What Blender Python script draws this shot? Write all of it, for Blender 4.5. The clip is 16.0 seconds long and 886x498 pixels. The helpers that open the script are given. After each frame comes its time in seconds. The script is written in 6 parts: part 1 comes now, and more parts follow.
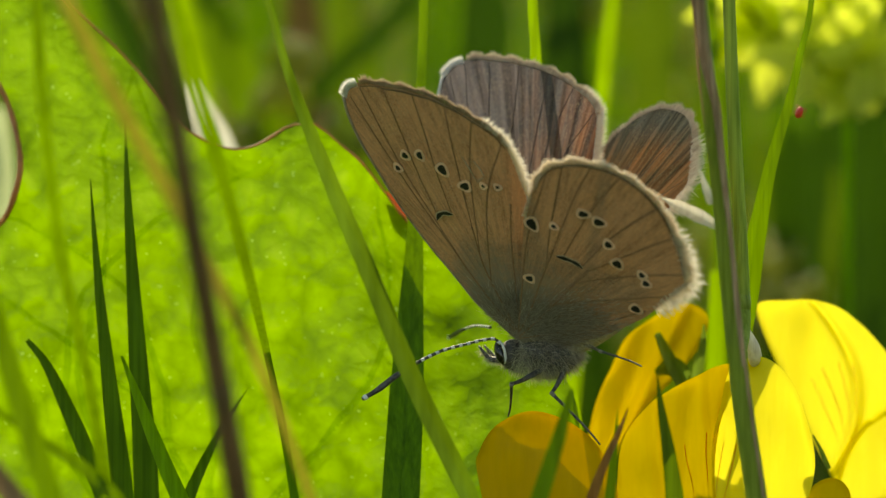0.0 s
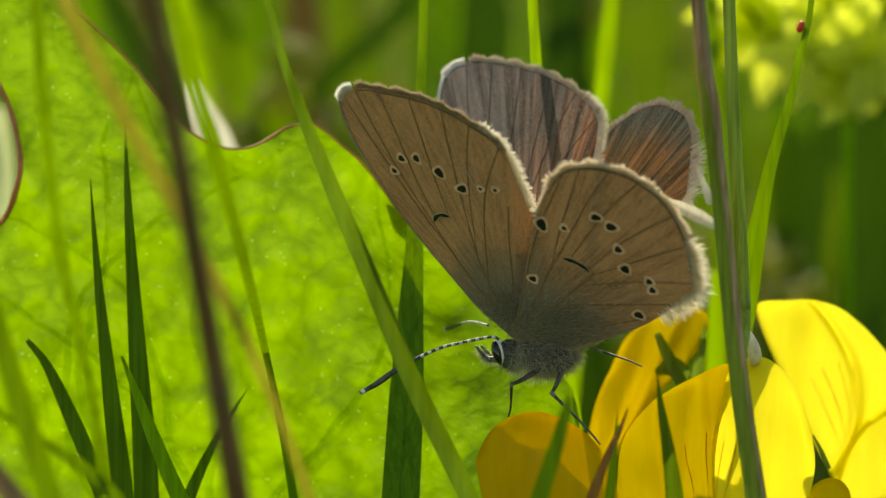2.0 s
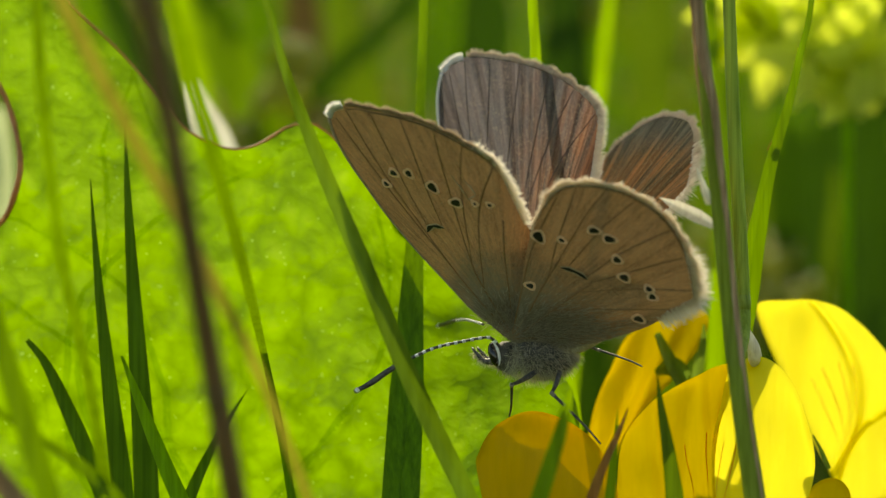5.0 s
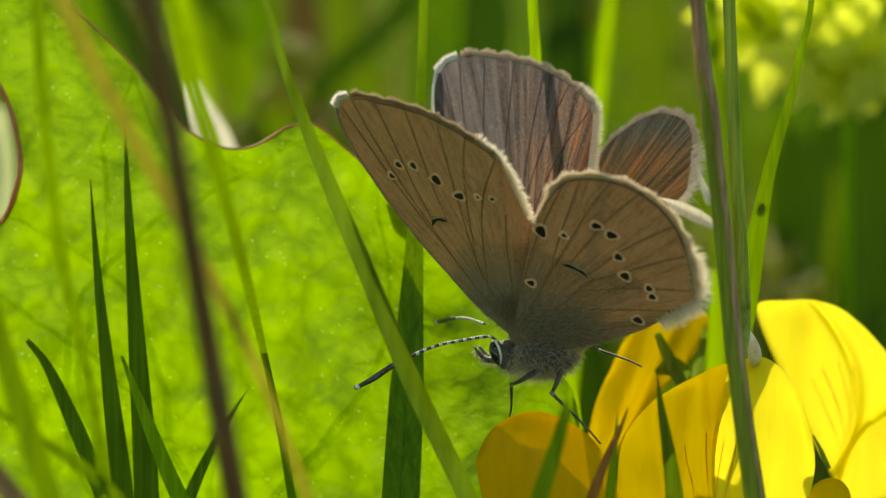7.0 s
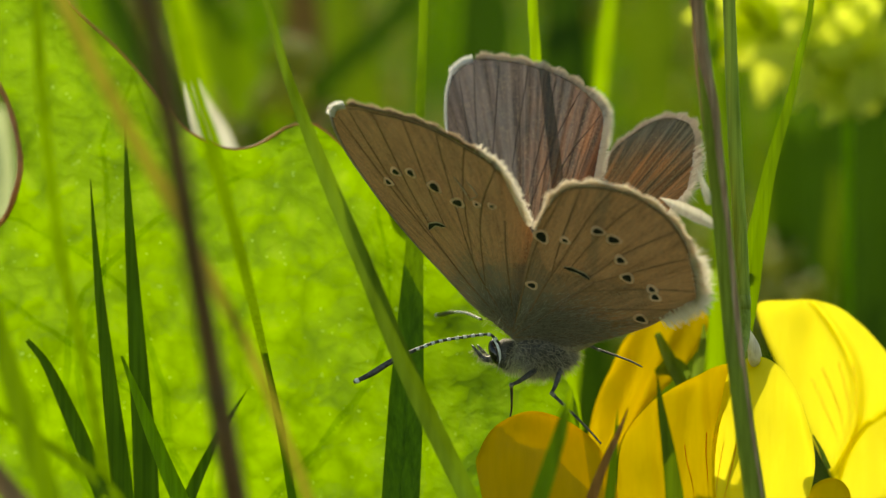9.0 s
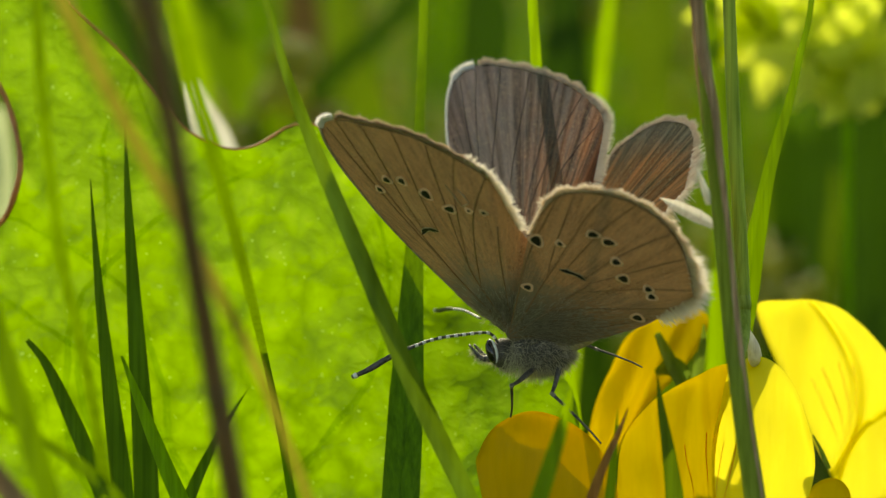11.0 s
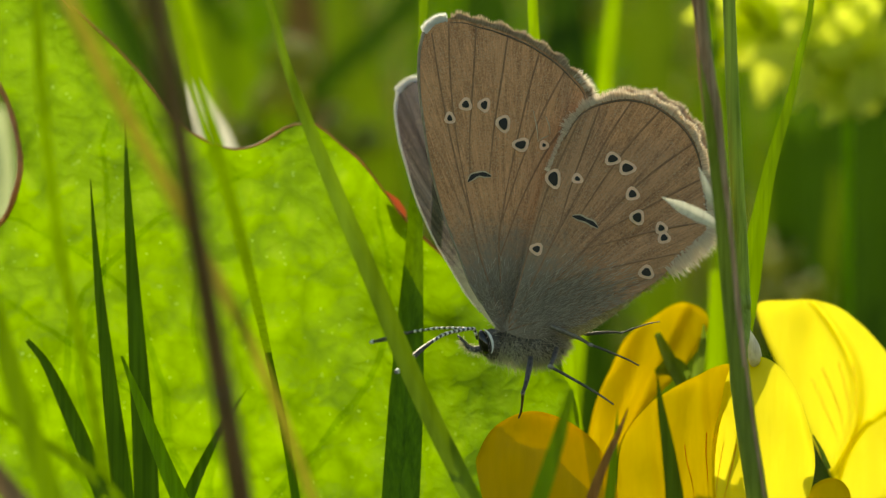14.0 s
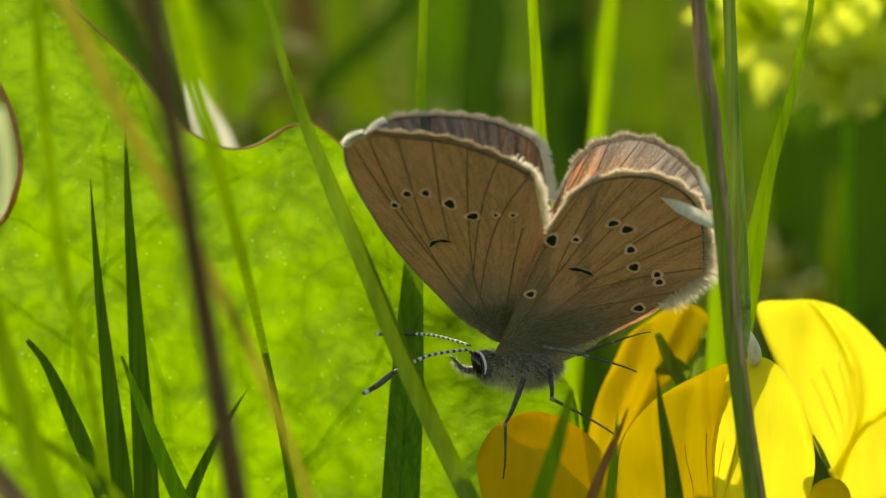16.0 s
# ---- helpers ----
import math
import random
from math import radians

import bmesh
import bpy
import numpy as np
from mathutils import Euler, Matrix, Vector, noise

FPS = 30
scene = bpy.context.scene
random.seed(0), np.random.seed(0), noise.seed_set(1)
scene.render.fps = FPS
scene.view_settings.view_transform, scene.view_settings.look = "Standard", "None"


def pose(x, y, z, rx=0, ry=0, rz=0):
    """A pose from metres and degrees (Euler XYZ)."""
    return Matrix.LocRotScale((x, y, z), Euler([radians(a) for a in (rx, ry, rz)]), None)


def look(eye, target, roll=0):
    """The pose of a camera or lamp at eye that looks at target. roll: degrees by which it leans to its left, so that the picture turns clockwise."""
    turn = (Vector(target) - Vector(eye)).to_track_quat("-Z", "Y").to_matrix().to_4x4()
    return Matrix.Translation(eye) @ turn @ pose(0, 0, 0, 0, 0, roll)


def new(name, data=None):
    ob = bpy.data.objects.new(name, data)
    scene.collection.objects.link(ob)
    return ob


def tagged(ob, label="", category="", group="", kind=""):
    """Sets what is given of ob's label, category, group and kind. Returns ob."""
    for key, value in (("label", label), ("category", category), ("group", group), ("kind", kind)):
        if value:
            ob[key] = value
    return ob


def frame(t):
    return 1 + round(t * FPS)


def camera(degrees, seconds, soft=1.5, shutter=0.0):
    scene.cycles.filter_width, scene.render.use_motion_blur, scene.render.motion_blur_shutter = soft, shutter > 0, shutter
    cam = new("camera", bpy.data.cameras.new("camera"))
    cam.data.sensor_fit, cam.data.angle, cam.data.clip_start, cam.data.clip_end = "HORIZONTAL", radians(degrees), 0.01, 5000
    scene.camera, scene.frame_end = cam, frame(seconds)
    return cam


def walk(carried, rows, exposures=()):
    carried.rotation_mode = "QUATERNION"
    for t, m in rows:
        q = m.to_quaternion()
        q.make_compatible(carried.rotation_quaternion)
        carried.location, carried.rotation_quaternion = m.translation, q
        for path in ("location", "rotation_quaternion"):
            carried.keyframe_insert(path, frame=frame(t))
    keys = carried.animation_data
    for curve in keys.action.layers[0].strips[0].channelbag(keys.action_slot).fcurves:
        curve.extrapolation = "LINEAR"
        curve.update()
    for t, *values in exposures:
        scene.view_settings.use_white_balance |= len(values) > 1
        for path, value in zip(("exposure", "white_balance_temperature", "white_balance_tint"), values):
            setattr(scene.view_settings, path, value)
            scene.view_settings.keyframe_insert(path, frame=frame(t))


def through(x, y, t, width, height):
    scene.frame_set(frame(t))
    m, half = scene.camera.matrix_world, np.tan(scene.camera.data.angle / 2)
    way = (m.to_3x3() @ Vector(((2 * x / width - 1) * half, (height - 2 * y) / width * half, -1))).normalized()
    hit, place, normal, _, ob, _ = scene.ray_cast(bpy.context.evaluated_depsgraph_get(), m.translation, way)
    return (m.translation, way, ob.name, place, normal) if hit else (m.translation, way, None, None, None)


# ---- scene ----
# A small brown butterfly on yellow vetch flowers in a summer meadow, seen from a hand's length away.
# Builders below work in millimetres: x to the right, y away from the camera, z above the ground.
cam = camera(14, 16.0, 1.3)
cam.data.dof.use_dof = True
cam.data.dof.focus_distance = 0.1950
cam.data.dof.aperture_fstop = 42.0
EYE = pose(0, -0.1955, 0.15, 90)
walk(cam, [(0, EYE), (16, EYE)], [(0, 0.95, 9000, 0), (16, 0.95, 9000, 0)])

# ---- light: a high sun behind the meadow, clear sky ----
SUN_DIR = Vector((-0.12, 0.73, 0.68)).normalized()
world = bpy.data.worlds.new("meadow_sky")
scene.world = world
world.use_nodes = True
sky = world.node_tree.nodes.new("ShaderNodeTexSky")
sky.sky_type, sky.sun_disc = "NISHITA", False
sky.sun_elevation = math.asin(SUN_DIR.z)
sky.sun_rotation = math.atan2(SUN_DIR.x, SUN_DIR.y)
world.node_tree.nodes["Background"].inputs["Strength"].default_value = 0.105
world.node_tree.links.new(sky.outputs[0], world.node_tree.nodes["Background"].inputs["Color"])
sun = new("sun", bpy.data.lights.new("sun", "SUN"))
sun.data.energy, sun.data.angle, sun.data.color = 2.8, radians(0.5), (1.0, 0.94, 0.84)
sun.matrix_world = look(SUN_DIR, (0, 0, 0))


# ---- materials ----
class Nodes:
    """Short hand for building one node material."""

    def __init__(self, name):
        self.mat = bpy.data.materials.new(name)
        self.mat.use_nodes = True
        self.tree = self.mat.node_tree
        self.out = self.tree.nodes["Material Output"]
        self.bsdf = self.tree.nodes["Principled BSDF"]
        self.coord = self.add("ShaderNodeTexCoord").outputs["Object"]

    def add(self, kind, **inputs):
        n = self.tree.nodes.new(kind)
        for k, v in inputs.items():
            self.put(n.inputs[k.replace("_", " ")], v)
        return n

    def put(self, socket, v):
        if isinstance(v, bpy.types.NodeSocket):
            self.tree.links.new(v, socket)
        else:
            socket.default_value = v

    def noise(self, scale, detail=4, vector=None, rough=0.6):
        return self.add("ShaderNodeTexNoise", Vector=vector or self.coord, Scale=scale, Detail=detail, Roughness=rough).outputs["Fac"]

    def ramp(self, fac, stops):
        n = self.add("ShaderNodeValToRGB", Fac=fac)
        els = n.color_ramp.elements
        while len(els) < len(stops):
            els.new(0.5)
        for e, (p, c) in zip(els, stops):
            e.position = p
            e.color = (*c, 1) if len(c) == 3 else c
        return n.outputs["Color"]

    def mix(self, fac, a, b, blend="MIX"):
        n = self.add("ShaderNodeMix")
        n.data_type, n.blend_type = "RGBA", blend
        self.put(n.inputs[0], fac)
        for i, v in ((6, a), (7, b)):
            self.put(n.inputs[i], (*v, 1) if isinstance(v, tuple) and len(v) == 3 else v)
        return n.outputs[2]

    def math(self, op, a, b=0.0):
        n = self.add("ShaderNodeMath")
        n.operation = op
        self.put(n.inputs[0], a)
        self.put(n.inputs[1], b)
        return n.outputs[0]

    def scaled(self, sx, sy, sz):
        n = self.add("ShaderNodeMapping", Vector=self.coord)
        n.inputs["Scale"].default_value = (sx, sy, sz)
        return n.outputs[0]

    def bump(self, height, strength=0.3, distance=0.0001):
        return self.add("ShaderNodeBump", Height=height, Strength=strength, Distance=distance).outputs[0]

    def island(self):
        return self.add("ShaderNodeNewGeometry").outputs["Random Per Island"]

    def finish(self, color, rough=0.5, normal=None, through=0.0, through_color=None, spec=0.5, metal=0.0, sheen=0.0):
        self.put(self.bsdf.inputs["Base Color"], (*color, 1) if isinstance(color, tuple) else color)
        self.put(self.bsdf.inputs["Roughness"], rough)
        self.bsdf.inputs["Specular IOR Level"].default_value = spec
        self.bsdf.inputs["Metallic"].default_value = metal
        self.bsdf.inputs["Sheen Weight"].default_value = sheen
        if normal:
            self.put(self.bsdf.inputs["Normal"], normal)
        if through:
            t = self.add("ShaderNodeBsdfTranslucent")
            c = through_color or color
            self.put(t.inputs["Color"], (*c, 1) if isinstance(c, tuple) else c)
            if normal:
                self.put(t.inputs["Normal"], normal)
            m = self.add("ShaderNodeMixShader")
            self.put(m.inputs[0], through)
            self.tree.links.new(self.bsdf.outputs[0], m.inputs[1])
            self.tree.links.new(t.outputs[0], m.inputs[2])
            self.tree.links.new(m.outputs[0], self.out.inputs["Surface"])
        return self.mat


def grass_material(name, dark, light, glow, through=0.45, rough=0.45, streak=900):
    """A grass blade: fibres along its length, blotches, light that shines through."""
    n = Nodes(name)
    fibre = n.noise(1.0, 3, n.scaled(streak * 3, streak * 3, 60))
    patch = n.noise(140, 3)
    fine = n.noise(1.0, 2, n.scaled(streak * 9, streak * 9, 90))
    tone = n.math("ADD", n.math("ADD", n.math("MULTIPLY", fibre, 0.45), n.math("MULTIPLY", fine, 0.25)), n.math("MULTIPLY", patch, 0.3))
    col = n.ramp(tone, [(0.38, dark), (0.62, light)])
    glowing = n.ramp(tone, [(0.36, tuple(c * 0.55 for c in glow)), (0.64, tuple(min(1.0, c * 1.2) for c in glow))])
    return n.finish(col, rough, n.bump(fibre, 0.35, 0.00008), through, glowing, 0.1)


GRASS = grass_material("grass_green", (0.032, 0.07, 0.006), (0.085, 0.15, 0.015), (0.18, 0.30, 0.01), 0.35)
GRASS_DEEP = grass_material("grass_deep_green", (0.014, 0.042, 0.004), (0.032, 0.082, 0.007), (0.055, 0.135, 0.004), 0.25)
GRASS_MID = grass_material("grass_mid_green", (0.04, 0.10, 0.008), (0.09, 0.18, 0.016), (0.19, 0.34, 0.008), 0.42)
GRASS_BROWN = grass_material("grass_withered_brown", (0.05, 0.035, 0.012), (0.11, 0.08, 0.03), (0.16, 0.11, 0.03), 0.3)
GRASS_BRIGHT = grass_material("grass_bright", (0.06, 0.13, 0.01), (0.12, 0.24, 0.02), (0.33, 0.55, 0.015), 0.55)
GRASS_OLIVE = grass_material("grass_olive_green", (0.045, 0.095, 0.007), (0.25, 0.36, 0.04), (0.2, 0.34, 0.012), 0.3, 0.4, 150)
GRASS_GREY = grass_material("grass_grey_green", (0.1, 0.15, 0.024), (0.34, 0.42, 0.085), (0.4, 0.52, 0.06), 0.38)
GRASS_RUST = grass_material("grass_dry_rust", (0.2, 0.08, 0.025), (0.45, 0.2, 0.07), (0.5, 0.24, 0.06), 0.4)
GRASS_TAN = grass_material("grass_dry_tan", (0.14, 0.12, 0.02), (0.25, 0.22, 0.045), (0.32, 0.3, 0.03), 0.5)
STEM_DARK = grass_material("stem_dark_brown", (0.17, 0.105, 0.055), (0.36, 0.24, 0.135), (0.3, 0.18, 0.09), 0.3, 0.6)
STEM_GREEN = grass_material("stem_green", (0.17, 0.26, 0.04), (0.44, 0.55, 0.11), (0.4, 0.55, 0.05), 0.35)
STEM_PURPLE = grass_material("stem_purple", (0.13, 0.06, 0.03), (0.85, 0.6, 0.38), (0.5, 0.3, 0.12), 0.25, 0.6)
PALE = grass_material("pale_dry", (0.68, 0.62, 0.47), (0.88, 0.85, 0.74), (0.85, 0.82, 0.68), 0.5, 0.5)


def leaf_material():
    """A backlit leaf: puffed cells between soft veins, blotches, pimples with painted glints, a few rusty specks."""
    n = Nodes("broad_leaf")
    warp = n.add("ShaderNodeVectorMath")
    warp.operation = "MULTIPLY_ADD"
    tex = n.add("ShaderNodeTexNoise", Vector=n.coord, Scale=420.0, Detail=3.0)
    n.put(warp.inputs[0], tex.outputs["Color"])
    warp.inputs[1].default_value = (0.001, 0.001, 0.001)
    n.put(warp.inputs[2], n.coord)

    def cells(scale):
        v = n.add("ShaderNodeTexVoronoi", Vector=warp.outputs[0], Scale=scale)
        v.feature = "SMOOTH_F1"
        v.inputs["Smoothness"].default_value = 0.35
        return n.math("SUBTRACT", 1.0, v.outputs["Distance"])
    puff, small = cells(420.0), cells(1150.0)
    bent = n.add("ShaderNodeVectorMath")
    bent.operation = "MULTIPLY_ADD"
    n.put(bent.inputs[0], n.add("ShaderNodeTexNoise", Vector=n.coord, Scale=210.0, Detail=3.0).outputs["Color"])
    bent.inputs[1].default_value = (0.0024, 0.0024, 0.0024)
    n.put(bent.inputs[2], n.coord)

    def net(scale, width):
        v = n.add("ShaderNodeTexVoronoi", Vector=bent.outputs[0], Scale=scale)
        v.feature = "DISTANCE_TO_EDGE"
        return n.ramp(v.outputs["Distance"], [(0.0, (0, 0, 0)), (width * 0.4, (0.45, 0.45, 0.45)), (width, (1, 1, 1))])
    veins = n.math("ADD", n.math("MULTIPLY", net(290.0, 0.22), 0.62), n.math("MULTIPLY", net(760.0, 0.34), 0.38))
    patch = n.math("ADD", n.math("MULTIPLY", n.noise(90, 4), 0.6), n.math("MULTIPLY", n.noise(420, 4), 0.7))
    fleck = n.noise(2600, 2)
    tone = n.math("ADD", n.math("ADD", n.math("MULTIPLY", puff, 0.34), n.math("MULTIPLY", small, 0.2)), n.math("MULTIPLY", veins, 0.3))
    tone = n.math("ADD", tone, n.math("SUBTRACT", n.math("ADD", n.math("MULTIPLY", patch, 0.55), n.math("MULTIPLY", fleck, 0.15)), 0.45))
    col = n.ramp(tone, [(0.2, (0.05, 0.115, 0.006)), (0.75, (0.14, 0.27, 0.012))])
    spots = n.ramp(n.noise(260, 3), [(0.735, (0, 0, 0)), (0.76, (1, 1, 1))])
    col = n.mix(n.math("MULTIPLY", spots, 0.6), col, (0.25, 0.07, 0.02))
    glow = n.ramp(tone, [(0.15, (0.15, 0.29, 0.006)), (0.5, (0.27, 0.49, 0.012)), (0.8, (0.37, 0.60, 0.03))])
    # glints on the pimples, painted as pale dots in the base colour
    painted_glints = n.ramp(n.noise(2300, 1), [(0.71, (0, 0, 0)), (0.75, (0.7, 0.7, 0.7))])
    col = n.mix(painted_glints, col, (0.62, 0.74, 0.36))
    height = n.math("ADD", n.math("ADD", n.math("MULTIPLY", puff, 0.6), n.math("MULTIPLY", veins, 0.5)), n.math("ADD", n.math("MULTIPLY", small, 0.45), n.math("MULTIPLY", fleck, 0.35)))
    return n.finish(col, 0.3, n.bump(height, 0.5, 0.0003), 0.58, glow, 0.4)


def vein_material():
    """A leaf's vein: a thin, half-clear rib that lets the lit blade show through."""
    n = Nodes("leaf_vein_green")
    f = n.noise(700, 3)
    n.finish(n.ramp(f, [(0.3, (0.05, 0.11, 0.004)), (0.7, (0.09, 0.18, 0.008))]), 0.5, None, 0.35, (0.1, 0.2, 0.004), 0.15)
    body = n.out.inputs["Surface"].links[0].from_socket
    clear = n.add("ShaderNodeBsdfTransparent", Color=(0.86, 0.93, 0.7, 1))
    m = n.add("ShaderNodeMixShader")
    n.put(m.inputs[0], n.ramp(f, [(0.3, (0.78, 0.78, 0.78)), (0.7, (0.97, 0.97, 0.97))]))
    n.tree.links.new(body, m.inputs[1])
    n.tree.links.new(clear.outputs[0], m.inputs[2])
    n.tree.links.new(m.outputs[0], n.out.inputs["Surface"])
    return n.mat


def petal_material(name, base, glow, through=0.5):
    n = Nodes(name)
    streak = n.noise(1.0, 3, n.scaled(1500, 1500, 150))
    patch = n.noise(200, 3)
    dark = tuple(c * 0.72 for c in base)
    col = n.ramp(n.math("ADD", n.math("MULTIPLY", streak, 0.5), n.math("MULTIPLY", patch, 0.5)), [(0.3, dark), (0.7, base)])
    return n.finish(col, 0.42, n.bump(streak, 0.25, 0.00006), through, n.mix(n.math("MULTIPLY", streak, 0.6), glow, tuple(c * 0.8 for c in glow)), 0.14)


def plain(name, color, rough=0.5, spread=0.25, scale=900, through=0.0, spec=0.5):
    n = Nodes(name)
    f = n.noise(scale, 3)
    lo = tuple(c * (1 - spread) for c in color)
    hi = tuple(min(1, c * (1 + spread)) for c in color)
    return n.finish(n.ramp(f, [(0.3, lo), (0.7, hi)]), rough, n.bump(f, 0.2, 0.00004), through, color, spec)


def hair_material(name, dark, light, through=0.35):
    n = Nodes(name)
    return n.finish(n.ramp(n.island(), [(0.0, dark), (1.0, light)]), 0.6, None, through, light, 0.3)


def wing_material(name, dark, light, glow, dust, rust=None, through=0.4, streaks=0.5, outer=None, gain=0.0, bands=(90.0, 0.0, -0.25), speck=0.6, gloss=0.35, stops=(0.38, 0.78)):
    """Scaled membrane: fine grain, rays from the wing root, dusty hairy root."""
    n = Nodes(name)
    sep = n.add("ShaderNodeSeparateXYZ", Vector=n.coord)
    x, z = sep.outputs[0], sep.outputs[2]
    ang = n.math("ARCTAN2", z, x)
    r = n.math("SQRT", n.math("ADD", n.math("MULTIPLY", x, x), n.math("MULTIPLY", z, z)))
    ray = n.add("ShaderNodeCombineXYZ", X=n.math("MULTIPLY", ang, 26.0), Y=n.math("MULTIPLY", r, 160.0)).outputs[0]
    rays = n.noise(1.0, 3, ray)
    grain = n.noise(9000, 2)
    patch = n.noise(330, 4)
    scales = n.noise(1.0, 2, n.add("ShaderNodeCombineXYZ", X=n.math("MULTIPLY", ang, 90.0), Y=n.math("MULTIPLY", r, 1100.0)).outputs[0])
    tone = n.math("ADD", n.math("ADD", n.math("MULTIPLY", grain, 0.32), n.math("MULTIPLY", scales, 0.18)), n.math("ADD", n.math("MULTIPLY", rays, streaks), n.math("MULTIPLY", patch, 0.65 - streaks)))
    col = n.ramp(tone, [(stops[0], dark), (stops[1], light)])
    if rust:
        where = n.ramp(n.math("ADD", n.math("MULTIPLY", rays, 0.6), n.math("MULTIPLY", patch, 0.4)), [(0.42, (0, 0, 0)), (0.6, (1, 1, 1))])
        col = n.mix(n.math("MULTIPLY", where, 0.7), col, rust)
    if outer:
        band = n.math("ADD", n.math("ADD", n.math("MULTIPLY", r, bands[0]), n.math("MULTIPLY", ang, bands[1])), n.math("MULTIPLY", n.math("SUBTRACT", n.noise(500, 3), 0.5), 0.9))
        band = n.math("MULTIPLY", n.math("ADD", band, bands[2] - 0.1), 0.6)
        dark_ray = n.add("ShaderNodeCombineXYZ", X=n.math("MULTIPLY", ang, 34.0), Y=n.math("MULTIPLY", r, 45.0)).outputs[0]
        col = n.mix(n.ramp(band, [(0.5, (0, 0, 0)), (1.0, (0.85, 0.85, 0.85))]), col, n.mix(n.math("MULTIPLY", rays, 1.2), tuple(c * 0.25 for c in outer), outer))
        col = n.mix(1.0, col, n.ramp(n.noise(1.0, 3, dark_ray), [(0.3, (0.3, 0.28, 0.28)), (0.6, (1, 1, 1))]), "MULTIPLY")
    sheen = n.noise(14000, 1)
    col = n.mix(n.ramp(sheen, [(0.55, (0, 0, 0)), (0.73, (speck, speck, speck))]), col, (0.5, 0.4, 0.28))
    fine_ray = n.add("ShaderNodeCombineXYZ", X=n.math("MULTIPLY", ang, 150.0), Y=n.math("MULTIPLY", r, 900.0)).outputs[0]
    col = n.mix(n.ramp(n.noise(1.0, 2, fine_ray), [(0.53, (0, 0, 0)), (0.72, (speck * 0.8, speck * 0.8, speck * 0.8))]), col, tuple(min(1.0, c * 1.7) for c in light))
    # grey-blue scales over the root
    root = n.math("SUBTRACT", 1.0, n.math("MULTIPLY", r, 165.0))
    root = n.math("ADD", root, n.math("MULTIPLY", n.math("SUBTRACT", n.noise(2600, 3), 0.5), 0.9))
    root = n.ramp(root, [(0.0, (0, 0, 0)), (0.55, (0.85, 0.85, 0.85))])
    col = n.mix(root, col, dust)
    height = n.math("ADD", n.math("MULTIPLY", grain, 0.5), n.math("MULTIPLY", rays, 0.5))
    glow_n = n.mix(root, n.mix(tone, tuple(c * 0.7 for c in glow), glow), tuple(c * 0.5 for c in dust))
    if gain:
        glow_n = n.mix(1.0, col, (gain, gain, gain), "MULTIPLY")
    return n.finish(col, 0.55, n.bump(height, 0.4, 0.00005), through, glow_n, gloss, sheen=gloss * 0.4)


PALE_BROWN = grass_material("pale_brown_sheath", (0.2, 0.13, 0.07), (0.62, 0.5, 0.33), (0.6, 0.45, 0.25), 0.4, 0.6)
PALE_DIM = grass_material("pale_green_petal", (0.36, 0.44, 0.2), (0.62, 0.68, 0.4), (0.66, 0.74, 0.4), 0.5, 0.6)
LEAF = leaf_material()
LEAF_VEIN = vein_material()
YELLOW = petal_material("petal_yellow", (0.95, 0.76, 0.045), (0.95, 0.86, 0.055), 0.52)
# orange petal with its even shade painted in: deeper tone, little light let through
SHADED_ORANGE = petal_material("petal_shaded_orange", (0.9, 0.5, 0.006), (0.9, 0.46, 0.004), 0.16)
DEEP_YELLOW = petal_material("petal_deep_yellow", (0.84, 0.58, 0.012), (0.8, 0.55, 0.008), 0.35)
# darker copy of the petal yellow: the folded half's shade is in the colour
SHADED_YELLOW = petal_material("petal_shaded_yellow", (0.86, 0.58, 0.01), (0.84, 0.58, 0.008), 0.3)
PETAL_VEIN = plain("petal_vein_red", (0.78, 0.26, 0.008), 0.5, 0.2, 900, 0.45)
MARGIN = plain("leaf_margin_red_brown", (0.6, 0.27, 0.1), 0.5, 0.4, 700, 0.35, 0.2)
UNDER = wing_material("wing_underside", (0.155, 0.074, 0.038), (0.52, 0.276, 0.146), (0.36, 0.185, 0.06), (0.215, 0.2, 0.16), None, 0.065, 0.42, speck=0.62, stops=(0.42, 0.63))
UPPER = wing_material("wing_upperside", (0.018, 0.015, 0.017), (0.12, 0.10, 0.098), (0.3, 0.2, 0.2), (0.12, 0.13, 0.12), (0.19, 0.078, 0.038), 0.85, 0.5, (0.078, 0.077, 0.096), 2.35, (70.0, 2.2, -2.6), 0.13, 0.1)
UPPER_RUST = wing_material("wing_upperside_rust", (0.03, 0.018, 0.014), (0.17, 0.10, 0.065), (0.4, 0.2, 0.1), (0.12, 0.13, 0.12), (0.25, 0.09, 0.042), 0.85, 0.55, (0.10, 0.098, 0.105), 4.2, (400.0, 1.0, -4.55), 0.16, 0.1)
# sunlit rim of the far forewing, its brightness painted as near-white
EDGE_SUNLIT = plain("wing_edge_sunlit", (0.95, 0.94, 0.91), 0.5, 0.05, 3000, 0.7)
EDGE = plain("wing_edge_buff", (0.42, 0.36, 0.27), 0.5, 0.3, 3000, 0.4)
SPOT_BLACK = plain("spot_black", (0.012, 0.009, 0.007), 0.6, 0.3, 5000)
SPOT_RING = plain("spot_ring_cream", (0.9, 0.6, 0.42), 0.6, 0.08, 5000, 0.1)
WING_VEIN = plain("wing_vein_brown", (0.3, 0.16, 0.083), 0.6, 0.25, 3000)
UPPER_VEIN = plain("wing_upper_vein", (0.15, 0.12, 0.105), 0.6, 0.3, 3000, 0.6)
UNDER_MARGIN = plain("wing_margin_dark", (0.13, 0.09, 0.055), 0.6, 0.3, 3000)
